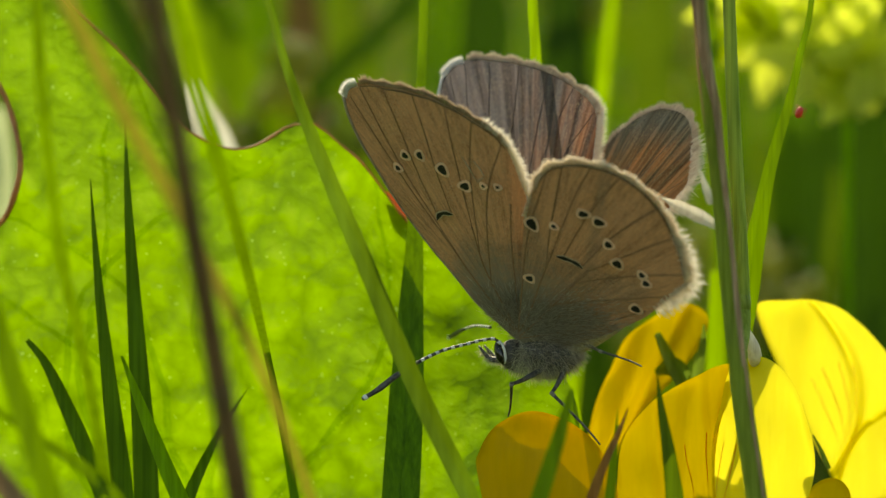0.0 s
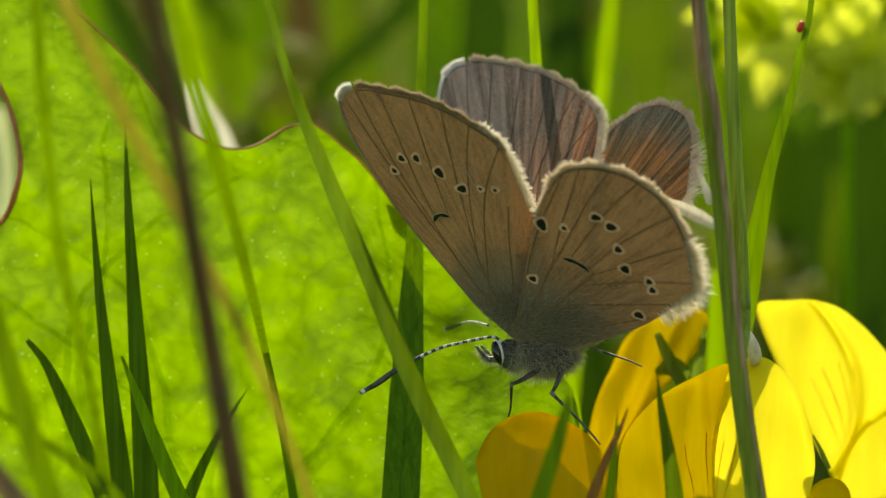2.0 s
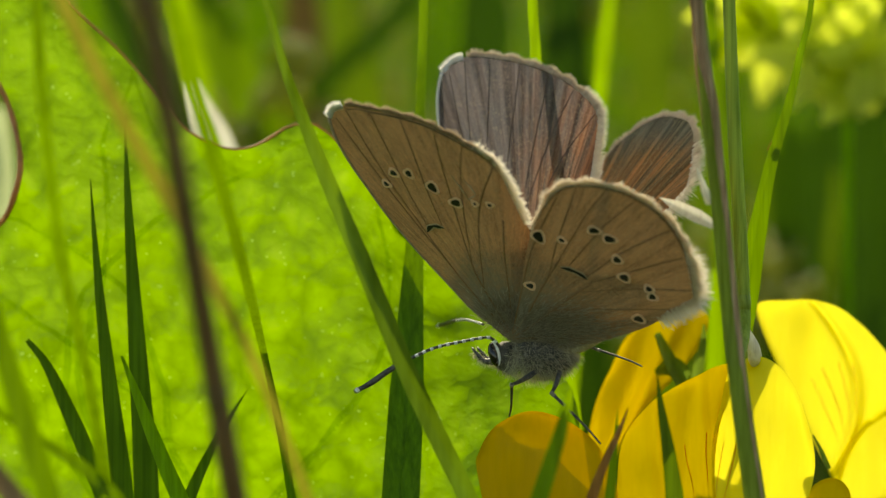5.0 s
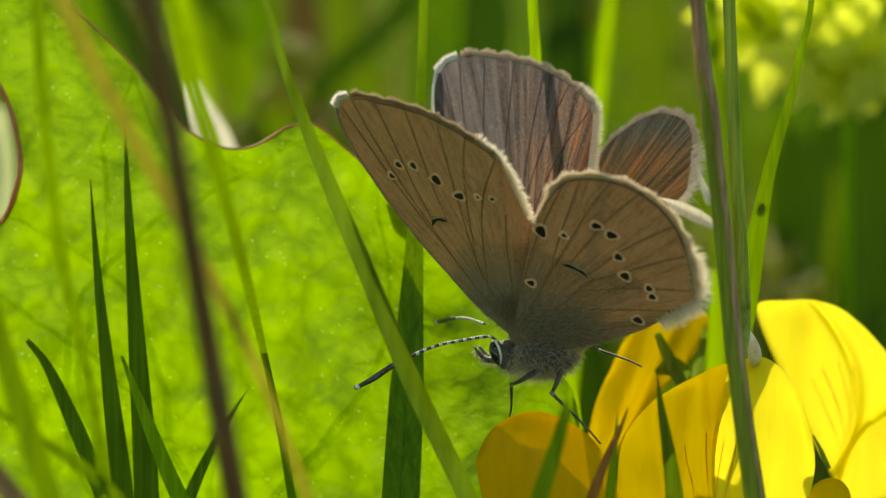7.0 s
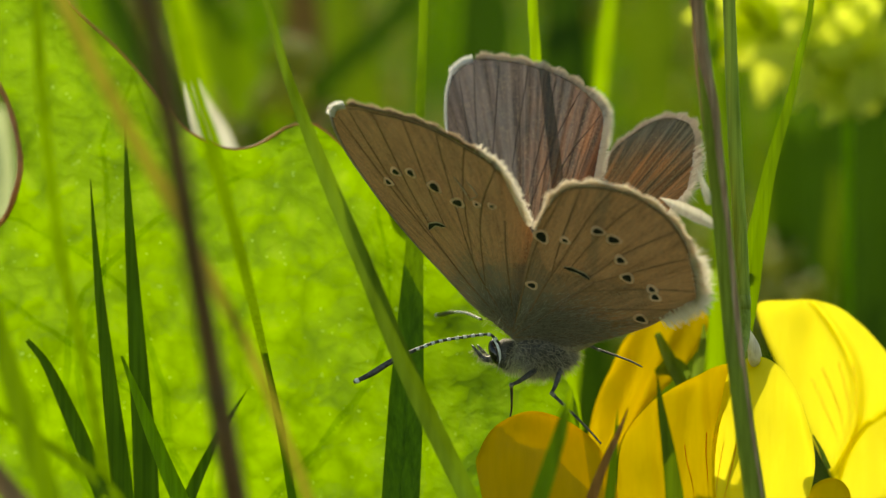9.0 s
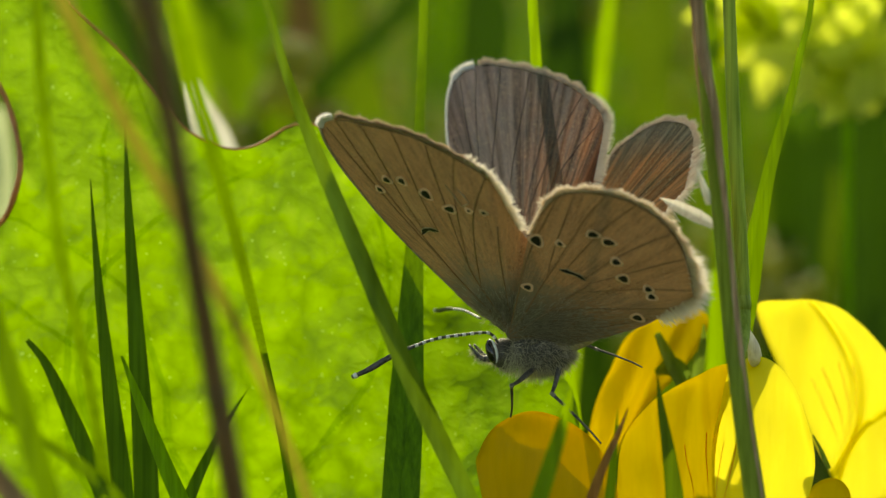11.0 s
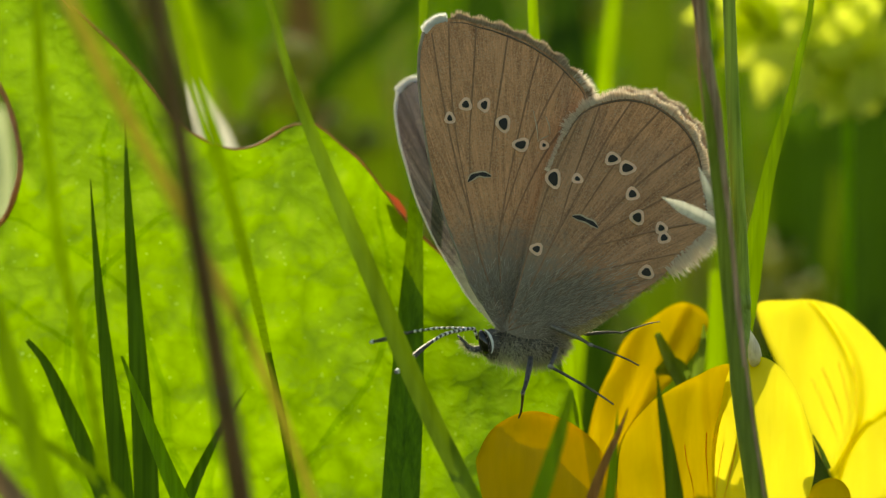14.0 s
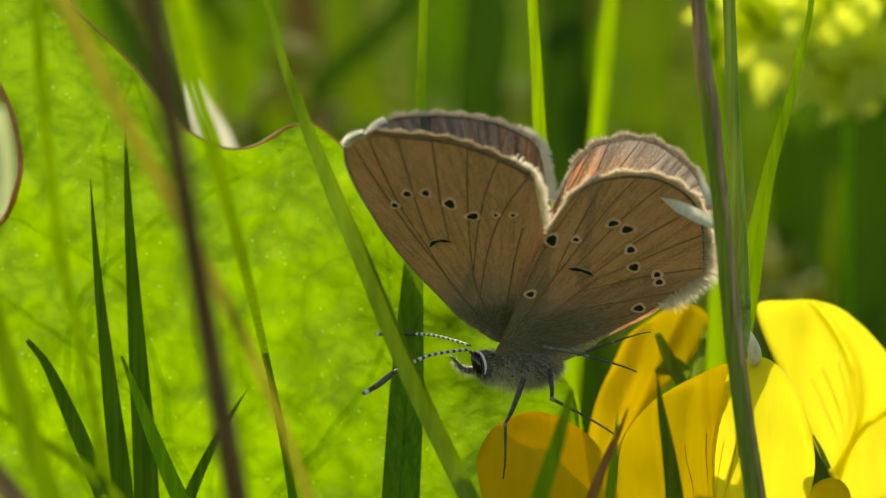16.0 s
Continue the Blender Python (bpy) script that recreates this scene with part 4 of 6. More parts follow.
# ---- the butterfly ----
FORE = [(-0.46, -0.31), (-1.38, 1.07), (-1.99, 2.14), (-2.45, 3.37), (-2.91, 4.59), (-3.37, 5.82), (-3.89, 7.65), (-4.23, 9.19), (-4.44, 10.72), (-4.65, 12.25), (-4.72, 13.47), (-4.68, 14.7), (-4.44, 15.71), (-3.89, 16.29), (-3.12, 16.47), (-2.24, 16.44), (-1.44, 16.2), (-0.67, 16.01), (0.24, 15.68), (1.29, 15.22), (2.05, 14.76), (2.82, 14.21), (3.58, 13.47), (4.32, 12.61), (4.62, 11.76), (4.52, 10.56), (4.32, 9.1), (4.15, 7.6), (3.95, 5.82), (3.2, 3.2), (1.5, 0.3), (0.31, -0.46)]
HIND = [(0, -0.46), (0.31, 0.77), (0.83, 2.76), (1.5, 5.51), (2.24, 8.11), (3.06, 9.95), (3.77, 11.11), (4.44, 11.67), (5.24, 11.97), (6.28, 12.16), (7.2, 12.09), (8.02, 11.85), (8.91, 11.3), (9.77, 10.53), (10.38, 9.49), (10.72, 8.27), (10.93, 6.74), (11.02, 4.96), (10.44, 4.29), (9.64, 3.61), (8.73, 2.76), (7.81, 1.99), (6.28, 1.07), (4.75, 0.24), (3.21, -0.46), (1.53, -0.92)]
FORE_C, HIND_C = (-0.46, 8.27), (5.66, 6.12)


def wing_depth(x, z, k):
    a = math.atan2(z + 0.6, x)
    r = math.hypot(x, z)
    return 0.03 * math.sin(a * 22) * min(1.0, r / 8.0) - 0.0025 * r * r * 0.4


def folded_depth(way):
    """A forewing whose inner margin bends away under (way > 0) or over (way < 0) the hindwing."""
    def depth(x, z, k):
        return wing_depth(x, z, k) + way * 0.42 * max(0.0, x - 0.4 - 0.34 * z) ** 1.2
    return depth


def disc(c, rx, rz, lift, turn=0.0, n=14):
    verts = []
    for i in range(n):
        w = 2 * math.pi * i / n
        k = 1 + 0.12 * math.sin(3 * w + c[0] * 7)
        x, z = rx * math.cos(w) * k, rz * math.sin(w) * k
        px, pz = c[0] + x * math.cos(turn) - z * math.sin(turn), c[1] + x * math.sin(turn) + z * math.cos(turn)
        verts.append((px, wing_depth(px, pz, 0) - lift, pz))
    verts.append((c[0], wing_depth(c[0], c[1], 0) - lift - 0.01, c[1]))
    return verts, [(i, (i + 1) % n, n) for i in range(n)]


def hairs(name, roots, mat, parent, label, length, width, seed, droop=0.0, spread=0.35, sides=(0, 1, 0)):
    """Fine flat hairs; roots: (place, direction) or (place, direction, share of the length)."""
    rng = random.Random(seed)
    verts, faces = [], []
    up = np.array(sides, float)
    for p, d, *share in roots:
        p, d = np.array(p, float), np.array(d, float)
        d = d + np.array([rng.gauss(0, spread) for _ in range(3)])
        d /= np.linalg.norm(d)
        ln = length * rng.uniform(0.55, 1.25) * (share[0] if share else 1.0)
        s = np.cross(d, up)
        s /= np.linalg.norm(s) + 1e-9
        w = width * rng.uniform(0.7, 1.3)
        m = p + d * ln * 0.55
        e = p + d * ln + np.array((0, 0, -droop * ln))
        b = len(verts)
        verts += [p - s * w, p + s * w, m + s * w * 0.8, m - s * w * 0.8, e]
        faces += [(b, b + 1, b + 2, b + 3), (b + 3, b + 2, b + 4)]
    part(name, mesh_of(name, verts, faces, mat), parent, label)


def wing(name, outline, centre, mat, body, veins, spots, bars, fringe, label, vein_mat, depth=wing_depth):
    """One wing in its own plane, its root at the origin; fringe: stretches of the outline with their hair."""
    v, f, edge = fan(outline, centre, 150, 30, depth)
    ob = part(name, mesh_of(name, v, f, mat), body, label)
    for line in veins:
        a, b = tube_data([(x, depth(x, z, 0), z) for x, z in spline(line, 24)], [w * (0.85 if vein_mat is WING_VEIN else 0.4) for w in (0.04, 0.06, 0.075, 0.06)], 6, True, 0, 0.25)
        part("wing_vein", mesh_of("wing_vein", a, b, vein_mat), ob, "raised dark vein")
    for c, rx, rz, turn in spots:
        a, b = disc(c, rx + 0.17, rz + 0.17, 0.07, turn)
        sp = part("spot", mesh_of("spot", a, b, SPOT_RING), ob, "black spot in a pale ring")
        a, b = disc(c, rx, rz, 0.095, turn)
        part("spot_centre", mesh_of("spot_centre", a, b, SPOT_BLACK), sp, "black spot")
    for line in bars:
        a, b = blade_data([(x, depth(x, z, 0) - 0.09, z) for x, z in line], [0.05, 0.27, 0.15, 0.24, 0.05], 16, 0.02)
        part("discal_bar", mesh_of("discal_bar", a, b, SPOT_BLACK), ob, "thin black bar")
        a, b = blade_data([(x, depth(x, z, 0) - 0.065, z) for x, z in line], [0.12, 0.42, 0.32, 0.4, 0.12], 16, 0.02)
        part("discal_halo", mesh_of("discal_halo", a, b, BAR_HALO), ob, "faint pale edge of the bar")
    if name.endswith("forewing"):
        a, b = tube_data([(x, depth(x, z, 1), z) for x, z in spline(outline[1:13], 40)], [0.05, 0.06, 0.075, 0.1], 6)
        part("leading_edge", mesh_of("leading_edge", a, b, EDGE_SUNLIT if mat is UPPER else EDGE), ob, "leading edge, painted white for the sun on it" if mat is UPPER else "dark leading edge")
    rng = random.Random(5)
    cen = np.array(centre)
    if vein_mat is WING_VEIN:
        inner = [cen + (np.array(q) - cen) * 0.97 for q in start_to_end(outline, fringe[0][1], fringe[0][2])]
        a, b = tube_data([(x, depth(x, z, 0.96) - 0.01, z) for x, z in spline(inner, 60)], [0.02, 0.06, 0.06, 0.02], 6, True, 0, 0.4)
        part("margin_line", mesh_of("margin_line", a, b, UNDER_MARGIN), ob, "dark line inside the fringe")
    for k, (fname, start, end, ln, fmat, flabel, dense, inward, lobes) in enumerate(fringe):
        pts = np.array(spline(start_to_end(outline, start, end), dense))
        tang = np.gradient(pts, axis=0)
        roots = []
        for i, (p, t) in enumerate(zip(pts, tang)):
            if rng.random() > min(1.0, 0.1 + 12.0 * i / dense, 0.1 + 12.0 * (dense - i) / dense):
                continue
            nrm = np.array((t[1], -t[0]))
            nrm /= np.linalg.norm(nrm) + 1e-9
            if np.dot(nrm, p - cen) < 0:
                nrm = -nrm
            share = 0.62 + 0.5 * abs(math.sin(math.pi * lobes * i / dense)) + rng.uniform(-0.1, 0.1) if lobes else 1.0
            for _ in range(5):
                q = p - nrm * inward * rng.random()
                roots.append(((q[0], depth(q[0], q[1], 1) + rng.uniform(-0.06, 0.05), q[1]), (nrm[0], 0, nrm[1]), share))
        hairs(fname, roots, fmat, ob, flabel, ln, 0.026, 40 + k, 0.0, 0.2 if ln > 0.5 else 0.1)
    return ob


def start_to_end(outline, i, j):
    return outline[i:j + 1]


FORE_VEINS = [[(-0.15, 0), (-1.01, 2.45), (-1.62, 4.59), (-2.11, 7.04)], [(-0.06, 0), (-0.28, 2.45), (-0.34, 4.59), (0.03, 7.04)], [(-1.62, 4.59), (-2.72, 8.88), (-3.43, 12.25), (-4.01, 15.68)], [(-2.05, 6.74), (-2.72, 10.41), (-3, 13.47), (-3.09, 16.17)], [(-1.93, 7.72), (-1.93, 10.41), (-1.75, 13.17), (-1.59, 15.92)], [(-0.89, 7.84), (-0.64, 10.41), (-0.21, 13.17), (0.12, 15.43)], [(0.03, 7.04), (0.58, 9.64), (1.19, 12.25), (1.84, 14.64)], [(-0.18, 5.51), (0.83, 8.57), (1.99, 11.33), (3.21, 13.59)], [(-0.31, 3.52), (0.92, 6.74), (2.45, 9.64), (4.38, 12)], [(0.06, 0), (0.92, 2.45), (2.14, 5.82), (3.21, 8.27)]]
HIND_VEINS = [[(0.15, -0.06), (1.22, 1.68), (2.36, 3.98), (3.4, 5.94)], [(0.15, -0.31), (1.68, 1.16), (3.46, 3.06), (5.17, 4.84)], [(0.15, 0), (0.83, 2.45), (2.14, 6.89), (4.13, 11.27)], [(2.76, 4.75), (3.52, 7.35), (4.29, 9.49), (5.11, 11.76)], [(3.4, 5.94), (4.44, 7.96), (5.6, 10.1), (6.8, 11.94)], [(3.95, 5.69), (5.36, 7.81), (6.83, 9.8), (8.36, 11.45)], [(4.93, 5.14), (6.58, 6.89), (8.36, 8.42), (10.2, 9.74)], [(5.17, 4.84), (7.04, 5.88), (8.88, 6.89), (10.75, 7.84)], [(4.32, 3.98), (6.58, 4.59), (8.73, 5.08), (10.93, 5.45)], [(2.76, 2.3), (5.05, 2.82), (7.5, 3.37), (9.71, 3.8)], [(0.15, -0.43), (2.6, 0.31), (5.05, 1.22), (8.11, 2.57)]]
FORE_SPOTS = [((-3.03, 11.05), 0.13, 0.17, 0.3), ((-2.17, 11.79), 0.19, 0.2, 0), ((-1.16, 11.76), 0.18, 0.23, -0.2), ((-0.12, 10.75), 0.24, 0.32, 0.1), ((0.83, 9.61), 0.3, 0.22, 0.2), ((2.08, 9.58), 0.1, 0.1, 0), ((2.97, 9.43), 0.12, 0.1, 0)]
HIND_SPOTS = [((2.57, 7.75), 0.26, 0.38, 0.15), ((3.86, 7.75), 0.15, 0.12, -0.4), ((5.76, 8.82), 0.27, 0.2, 0.1), ((6.55, 8.33), 0.3, 0.23, 0), ((6.83, 6.92), 0.21, 0.21, 0.4), ((7.1, 5.66), 0.24, 0.26, 0.3), ((8.39, 5.08), 0.17, 0.17, 0), ((8.54, 4.56), 0.19, 0.18, 0.2), ((7.59, 2.69), 0.26, 0.22, -0.3), ((1.65, 3.95), 0.2, 0.18, 0)]
FORE_BARS = [[(-2.05, 7.59), (-1.75, 7.9), (-1.38, 8.02), (-1.01, 7.96), (-0.77, 7.9)]]
HIND_BARS = [[(3.58, 5.73), (4.01, 5.63), (4.38, 5.48), (4.68, 5.33), (4.99, 5.08)]]


def butterfly():
    ob = thing("butterfly", "small brown butterfly with black-spotted wings, perched on yellow flowers", "butterfly", (4.06, 0.0, 145.46))
    def fringes(dusk):
        outer = FRINGE_GREY if dusk else FRINGE_BROWN
        return ([("fringe", 14, 24, 0.4, outer, "brown and buff scalloped hair fringe", 300, 0.1, 8), ("apex_fringe", 12, 14, 0.36, FRINGE_WHITE, "white hair at the wing tip", 110, 0.2, 0),
                 ("inner_fringe", 22, 27, 0.6, FRINGE_PALE, "pale hair along the inner margin", 150, 0.08, 0)],
                [("fringe", 5, 17, 0.46, FRINGE_GREY if dusk else FRINGE, "cream hair fringe", 340, 0.12, 9), ("tail_fringe", 15, 20, 0.95, FRINGE_PALE, "long pale hair", 130, 0.3, 0),
                 ("front_fringe", 4, 6, 0.24, FRINGE, "pale hair along the front margin", 60, 0.08, 0)])
    fore_fringe, hind_fringe = fringes(False)
    far_fore_fringe, far_hind_fringe = fringes(True)
    nf = wing("near_forewing", FORE, FORE_C, UNDER, ob, FORE_VEINS, FORE_SPOTS, FORE_BARS, fore_fringe, "brown wing underside with black spots", WING_VEIN, folded_depth(1.0))
    nh = wing("near_hindwing", HIND, HIND_C, UNDER, ob, HIND_VEINS, HIND_SPOTS, HIND_BARS, hind_fringe, "brown wing underside with black spots", WING_VEIN)
    ff = wing("far_forewing", FORE, FORE_C, UPPER, ob, FORE_VEINS, [], [], far_fore_fringe, "dark grey-brown wing upperside", UPPER_VEIN, folded_depth(-1.0))
    fh = wing("far_hindwing", HIND, HIND_C, UPPER_RUST, ob, HIND_VEINS, [], [], far_hind_fringe, "dark rust-tinged wing upperside", UPPER_VEIN)

    for line in ([(1.5, 11.45), (1.62, 10.9), (1.71, 10.35), (1.75, 9.86)], [(2.17, 11.14), (2.36, 10.66), (2.42, 10.17)], [(1.75, 9.8), (2.05, 9.98), (2.36, 10.1)]):
        a, b = tube_data([(x, wing_depth(x, z, 0) - 0.05, z) for x, z in spline(line, 12)], [0.02, 0.04, 0.02], 5)
        part("scratch", mesh_of("scratch", a, b, BAR_HALO), nf, "pale rubbed scratch in the scales")

    def lump(name, c, r, mat, parent, label="", turn=0.0, seg=20):
        verts, faces = [], []
        for i in range(seg // 2 + 1):
            a = math.pi * i / (seg // 2)
            for j in range(seg):
                b = 2 * math.pi * j / seg
                q = np.array((r[0] * math.cos(a), r[1] * math.sin(a) * math.cos(b), r[2] * math.sin(a) * math.sin(b)))
                q *= 1 + 0.05 * noise.noise((q[0] * 2 + c[0], q[1] * 2, q[2] * 2 + c[2]))
                x, z = q[0] * math.cos(turn) - q[2] * math.sin(turn), q[0] * math.sin(turn) + q[2] * math.cos(turn)
                verts.append((c[0] + x, c[1] + q[1], c[2] + z))
        for i in range(seg // 2):
            for j in range(seg):
                faces.append((i * seg + j, i * seg + (j + 1) % seg, (i + 1) * seg + (j + 1) % seg, (i + 1) * seg + j))
        return part(name, mesh_of(name, verts, faces, mat), parent, label)

    def at(pts, y):
        return (pts[0][0], y, pts[0][1])
    thorax = lump("thorax", at([(1.53, -1.07)], 0.8), (1.75, 1.15, 1.12), BODY, ob, "dark furry thorax", -0.2)
    head = lump("head", at([(-0.7, -1.22)], 0.8), (0.75, 0.85, 0.85), BODY, ob, "dark furry head")
    lump("eye", at([(-1.16, -1.1)], 0.25), (0.31, 0.38, 0.68), EYE_BLACK, head, "glossy black oval eye", 0.3)
    rim = []
    for a in np.linspace(-1.25, 1.25, 14):
        u, h = 0.06 + 0.36 * math.cos(a), 0.72 * math.sin(a)
        rim.append((-1.16 + u * math.cos(0.3) - h * math.sin(0.3), 0.0 - 0.1 * math.cos(a), -1.1 + u * math.sin(0.3) + h * math.cos(0.3)))
    tv, tf = tube_data(rim, [0.02, 0.075, 0.08, 0.02], 6)
    part("eye_rim", mesh_of("eye_rim", tv, tf, WHITE_SCALE), head, "white scales round the eye")
    belly = spline([(1.8, 0.9, -0.7), (4.0, 0.9, 0.1), (6.6, 0.9, 1.8), (8.8, 0.9, 3.3)], 30)
    tv, tf = tube_data(belly, [0.8, 0.85, 0.8, 0.65, 0.3], 14)
    abdomen = part("abdomen", mesh_of("abdomen", tv, tf, ABDOMEN), ob, "slender grey-buff abdomen")
    rng = random.Random(9)

    def coat(c, r, count, seed, lo=-1.0):
        roots = []
        rg = random.Random(seed)
        while len(roots) < count:
            d = np.array([rg.gauss(0, 1) for _ in range(3)])
            d /= np.linalg.norm(d)
            if d[2] < lo:
                continue
            p = np.array(c) + d * np.array(r) * 0.97
            roots.append((p, d * 0.6 + np.array((0.55, -0.1, -0.25))))
        return roots
    hairs("thorax_fur", coat(at([(1.53, -1.07)], 0.8), (1.75, 1.15, 1.12), 2800, 1), FUR, thorax, "grey-brown fur", 0.6, 0.016, 2, 0.15, 0.5)
    hairs("belly_fur", coat(at([(0.92, -1.55)], 0.7), (1.5, 1.05, 0.85), 1500, 3), FUR_PALE, thorax, "pale fur", 0.5, 0.011, 4, 0.25, 0.45)
    hairs("head_fur", coat(at([(-0.58, -1.29)], 0.8), (0.7, 0.8, 0.85), 800, 5), FUR, head, "dark grey fur", 0.42, 0.012, 6, 0.1, 0.5)
    hairs("abdomen_fur", [(belly[i] + np.array((0, -0.9, 0)) * rng.uniform(0.4, 0.8) + np.array((0, 0, rng.uniform(-0.7, 0.4))), (0.8, -0.3, -0.3)) for i in [rng.randrange(30) for _ in range(2600)]], FUR_PALE, abdomen, "buff fur", 0.4, 0.012, 7, 0.1, 0.3)
    # scales and hair over the wing roots
    for w, c, seed, shape, count in ((nf, (0.2, 1.2), 12, FORE, 1900), (nh, (2.2, 0.6), 13, HIND, 1900), (nh, (4.4, 1.3), 14, HIND, 1500)):
        rg = random.Random(seed)
        roots = []
        for _ in range(count):
            x, z = c[0] + rg.gauss(0, 1.3), c[1] + rg.gauss(0, 0.9)
            if not within((x, z), shape):
                continue
            roots.append(((x, wing_depth(x, z, 0) - 0.03, z), (x * 0.5 + 0.3, -0.25, z * 0.4 + 0.5)))
        hairs("root_hair", roots, FUR, w, "grey hair over the wing root", 0.62, 0.011, seed, 0.0, 0.5)
    # palps
    for y in (0.45, 1.15):
        part("palp", tube("palp", [(-1.3, y, -1.5), (-1.9, y, -1.45), (-2.35, y - 0.05, -1.0), (-2.6, y, -0.75)], [0.2, 0.17, 0.1, 0.05], LEG_DARK, (0, 0, 0), 7, 12), head, "dark hairy palp")
        line = spline([(-1.3, y, -1.5), (-1.9, y, -1.45), (-2.35, y - 0.05, -1.0)], 20)
        hairs("palp_fur", [(line[rng.randrange(20)], (rng.gauss(-0.3, 0.6), rng.gauss(-0.2, 0.6), rng.gauss(-0.5, 0.6))) for _ in range(220)], FUR_PALE, head, "pale bristly palp hair", 0.42, 0.012, 21, 0.1, 0.2)
    # antennae: banded shafts with a dark club
    antennae = []
    for sag, k, foot in ((0.55, 1.0, [(0.5, 0.15, -0.75), (0.3, 0.06, -0.25)]), (0.3, 0.8, [])):
        line = spline(foot + [(0, 0, 0), (-1.2, 0, sag * 0.5), (-3.0, 0, sag), (-5.2, 0, sag * 0.75), (-6.7, 0, sag * 0.2), (-7.75, 0, 0)], 60)
        av, af = tube_data(line, [k * q for q in (0.078, 0.076, 0.076, 0.08, 0.095, 0.15, 0.17, 0.1)], 8)
        an = part("antenna", mesh_of("antenna", av, af, LEG_DARK), ob, "black and white banded antenna with a dark club")
        for i in range(2, 52, 3):
            bv, bf = tube_data(line[i:i + 2] if i > 46 else np.array([line[i], line[i + 1] * 0.65 + line[i + 2] * 0.35]), [k * (0.096 if i < 42 else 0.15)], 8)
            part("white_band", mesh_of("white_band", bv, bf, WHITE_SCALE), an, "white band")
        bv, bf = tube_data(line[-3:], [k * 0.15, k * 0.15, k * 0.06], 8)
        part("club_tip", mesh_of("club_tip", bv, bf, WHITE_SCALE), an, "pale club tip")
        antennae.append(an)
    # legs: a thigh along -z from the hip, a shin along -z from the knee
    legs = []
    for thigh, shin, k in ((2.6, 3.0, 1.0), (2.2, 4.2, 1.0), (2.3, 2.9, 0.85), (2.0, 2.2, 0.6)):
        pair = []
        for name, ln, r in (("leg", thigh, [0.15, 0.17, 0.13, 0.09]), ("shin", shin, [0.09, 0.085, 0.07, 0.06, 0.05])):
            line = spline([(0, 0, 0.05), (0.05, 0, -ln * 0.4), (0.06, 0, -ln * 0.75), (0, 0, -ln)], 26)
            lv, lf = tube_data(line, [k * q for q in r], 8)
            lg = part(name, mesh_of(name, lv, lf, LEG_MID if k == 0.85 and name == "leg" else LEG_DARK), pair[0] if pair else ob, "thin dark grey jointed leg")
            pair.append(lg)
            if name == "shin":
                kv, kf = tube_data(line[:3], [k * 0.11, k * 0.125, k * 0.1], 8)
                part("knee", mesh_of("knee", kv, kf, LEG_PALE), lg, "pale knee joint")
        legs.append(pair)
    return ob, nf, nh, ff, fh, antennae, legs


fly, near_fore, near_hind, far_fore, far_hind, feelers, legs = butterfly()


def mite():
    """A tiny red mite that climbs the grass."""
    c = (0, 0, 0)
    verts, faces = [], []
    seg = 14
    for i in range(8):
        a = math.pi * i / 7
        for j in range(seg):
            b = 2 * math.pi * j / seg
            verts.append((0.2 * math.sin(a) * math.cos(b), 0.17 * math.sin(a) * math.sin(b), 0.32 * math.cos(a) + 0.04 * math.sin(2 * a)))
    for i in range(7):
        for j in range(seg):
            faces.append((i * seg + j, (i + 1) * seg + j, (i + 1) * seg + (j + 1) % seg, i * seg + (j + 1) % seg))
    ob = thing("mite", "tiny bright red mite on a grass blade", "mite", c)
    part("mite_body", mesh_of("mite_body", verts, faces, RED_MITE), ob)
    for sx in (-1, 1):
        for z in (-0.2, -0.05, 0.12, 0.27):
            part("leg", tube("leg", [(0.12 * sx, 0.05, z), (0.28 * sx, 0.0, z + 0.06), (0.34 * sx, -0.12, z)], [0.025, 0.012], RED_MITE, (0, 0, 0), 5, 6), ob)
    return ob


red_mite = mite()


# ---- movement ----
def keyed(rows):
    return [(r[0], pose(r[1] * 0.001, r[2] * 0.001, r[3] * 0.001, *r[4:])) for r in rows]


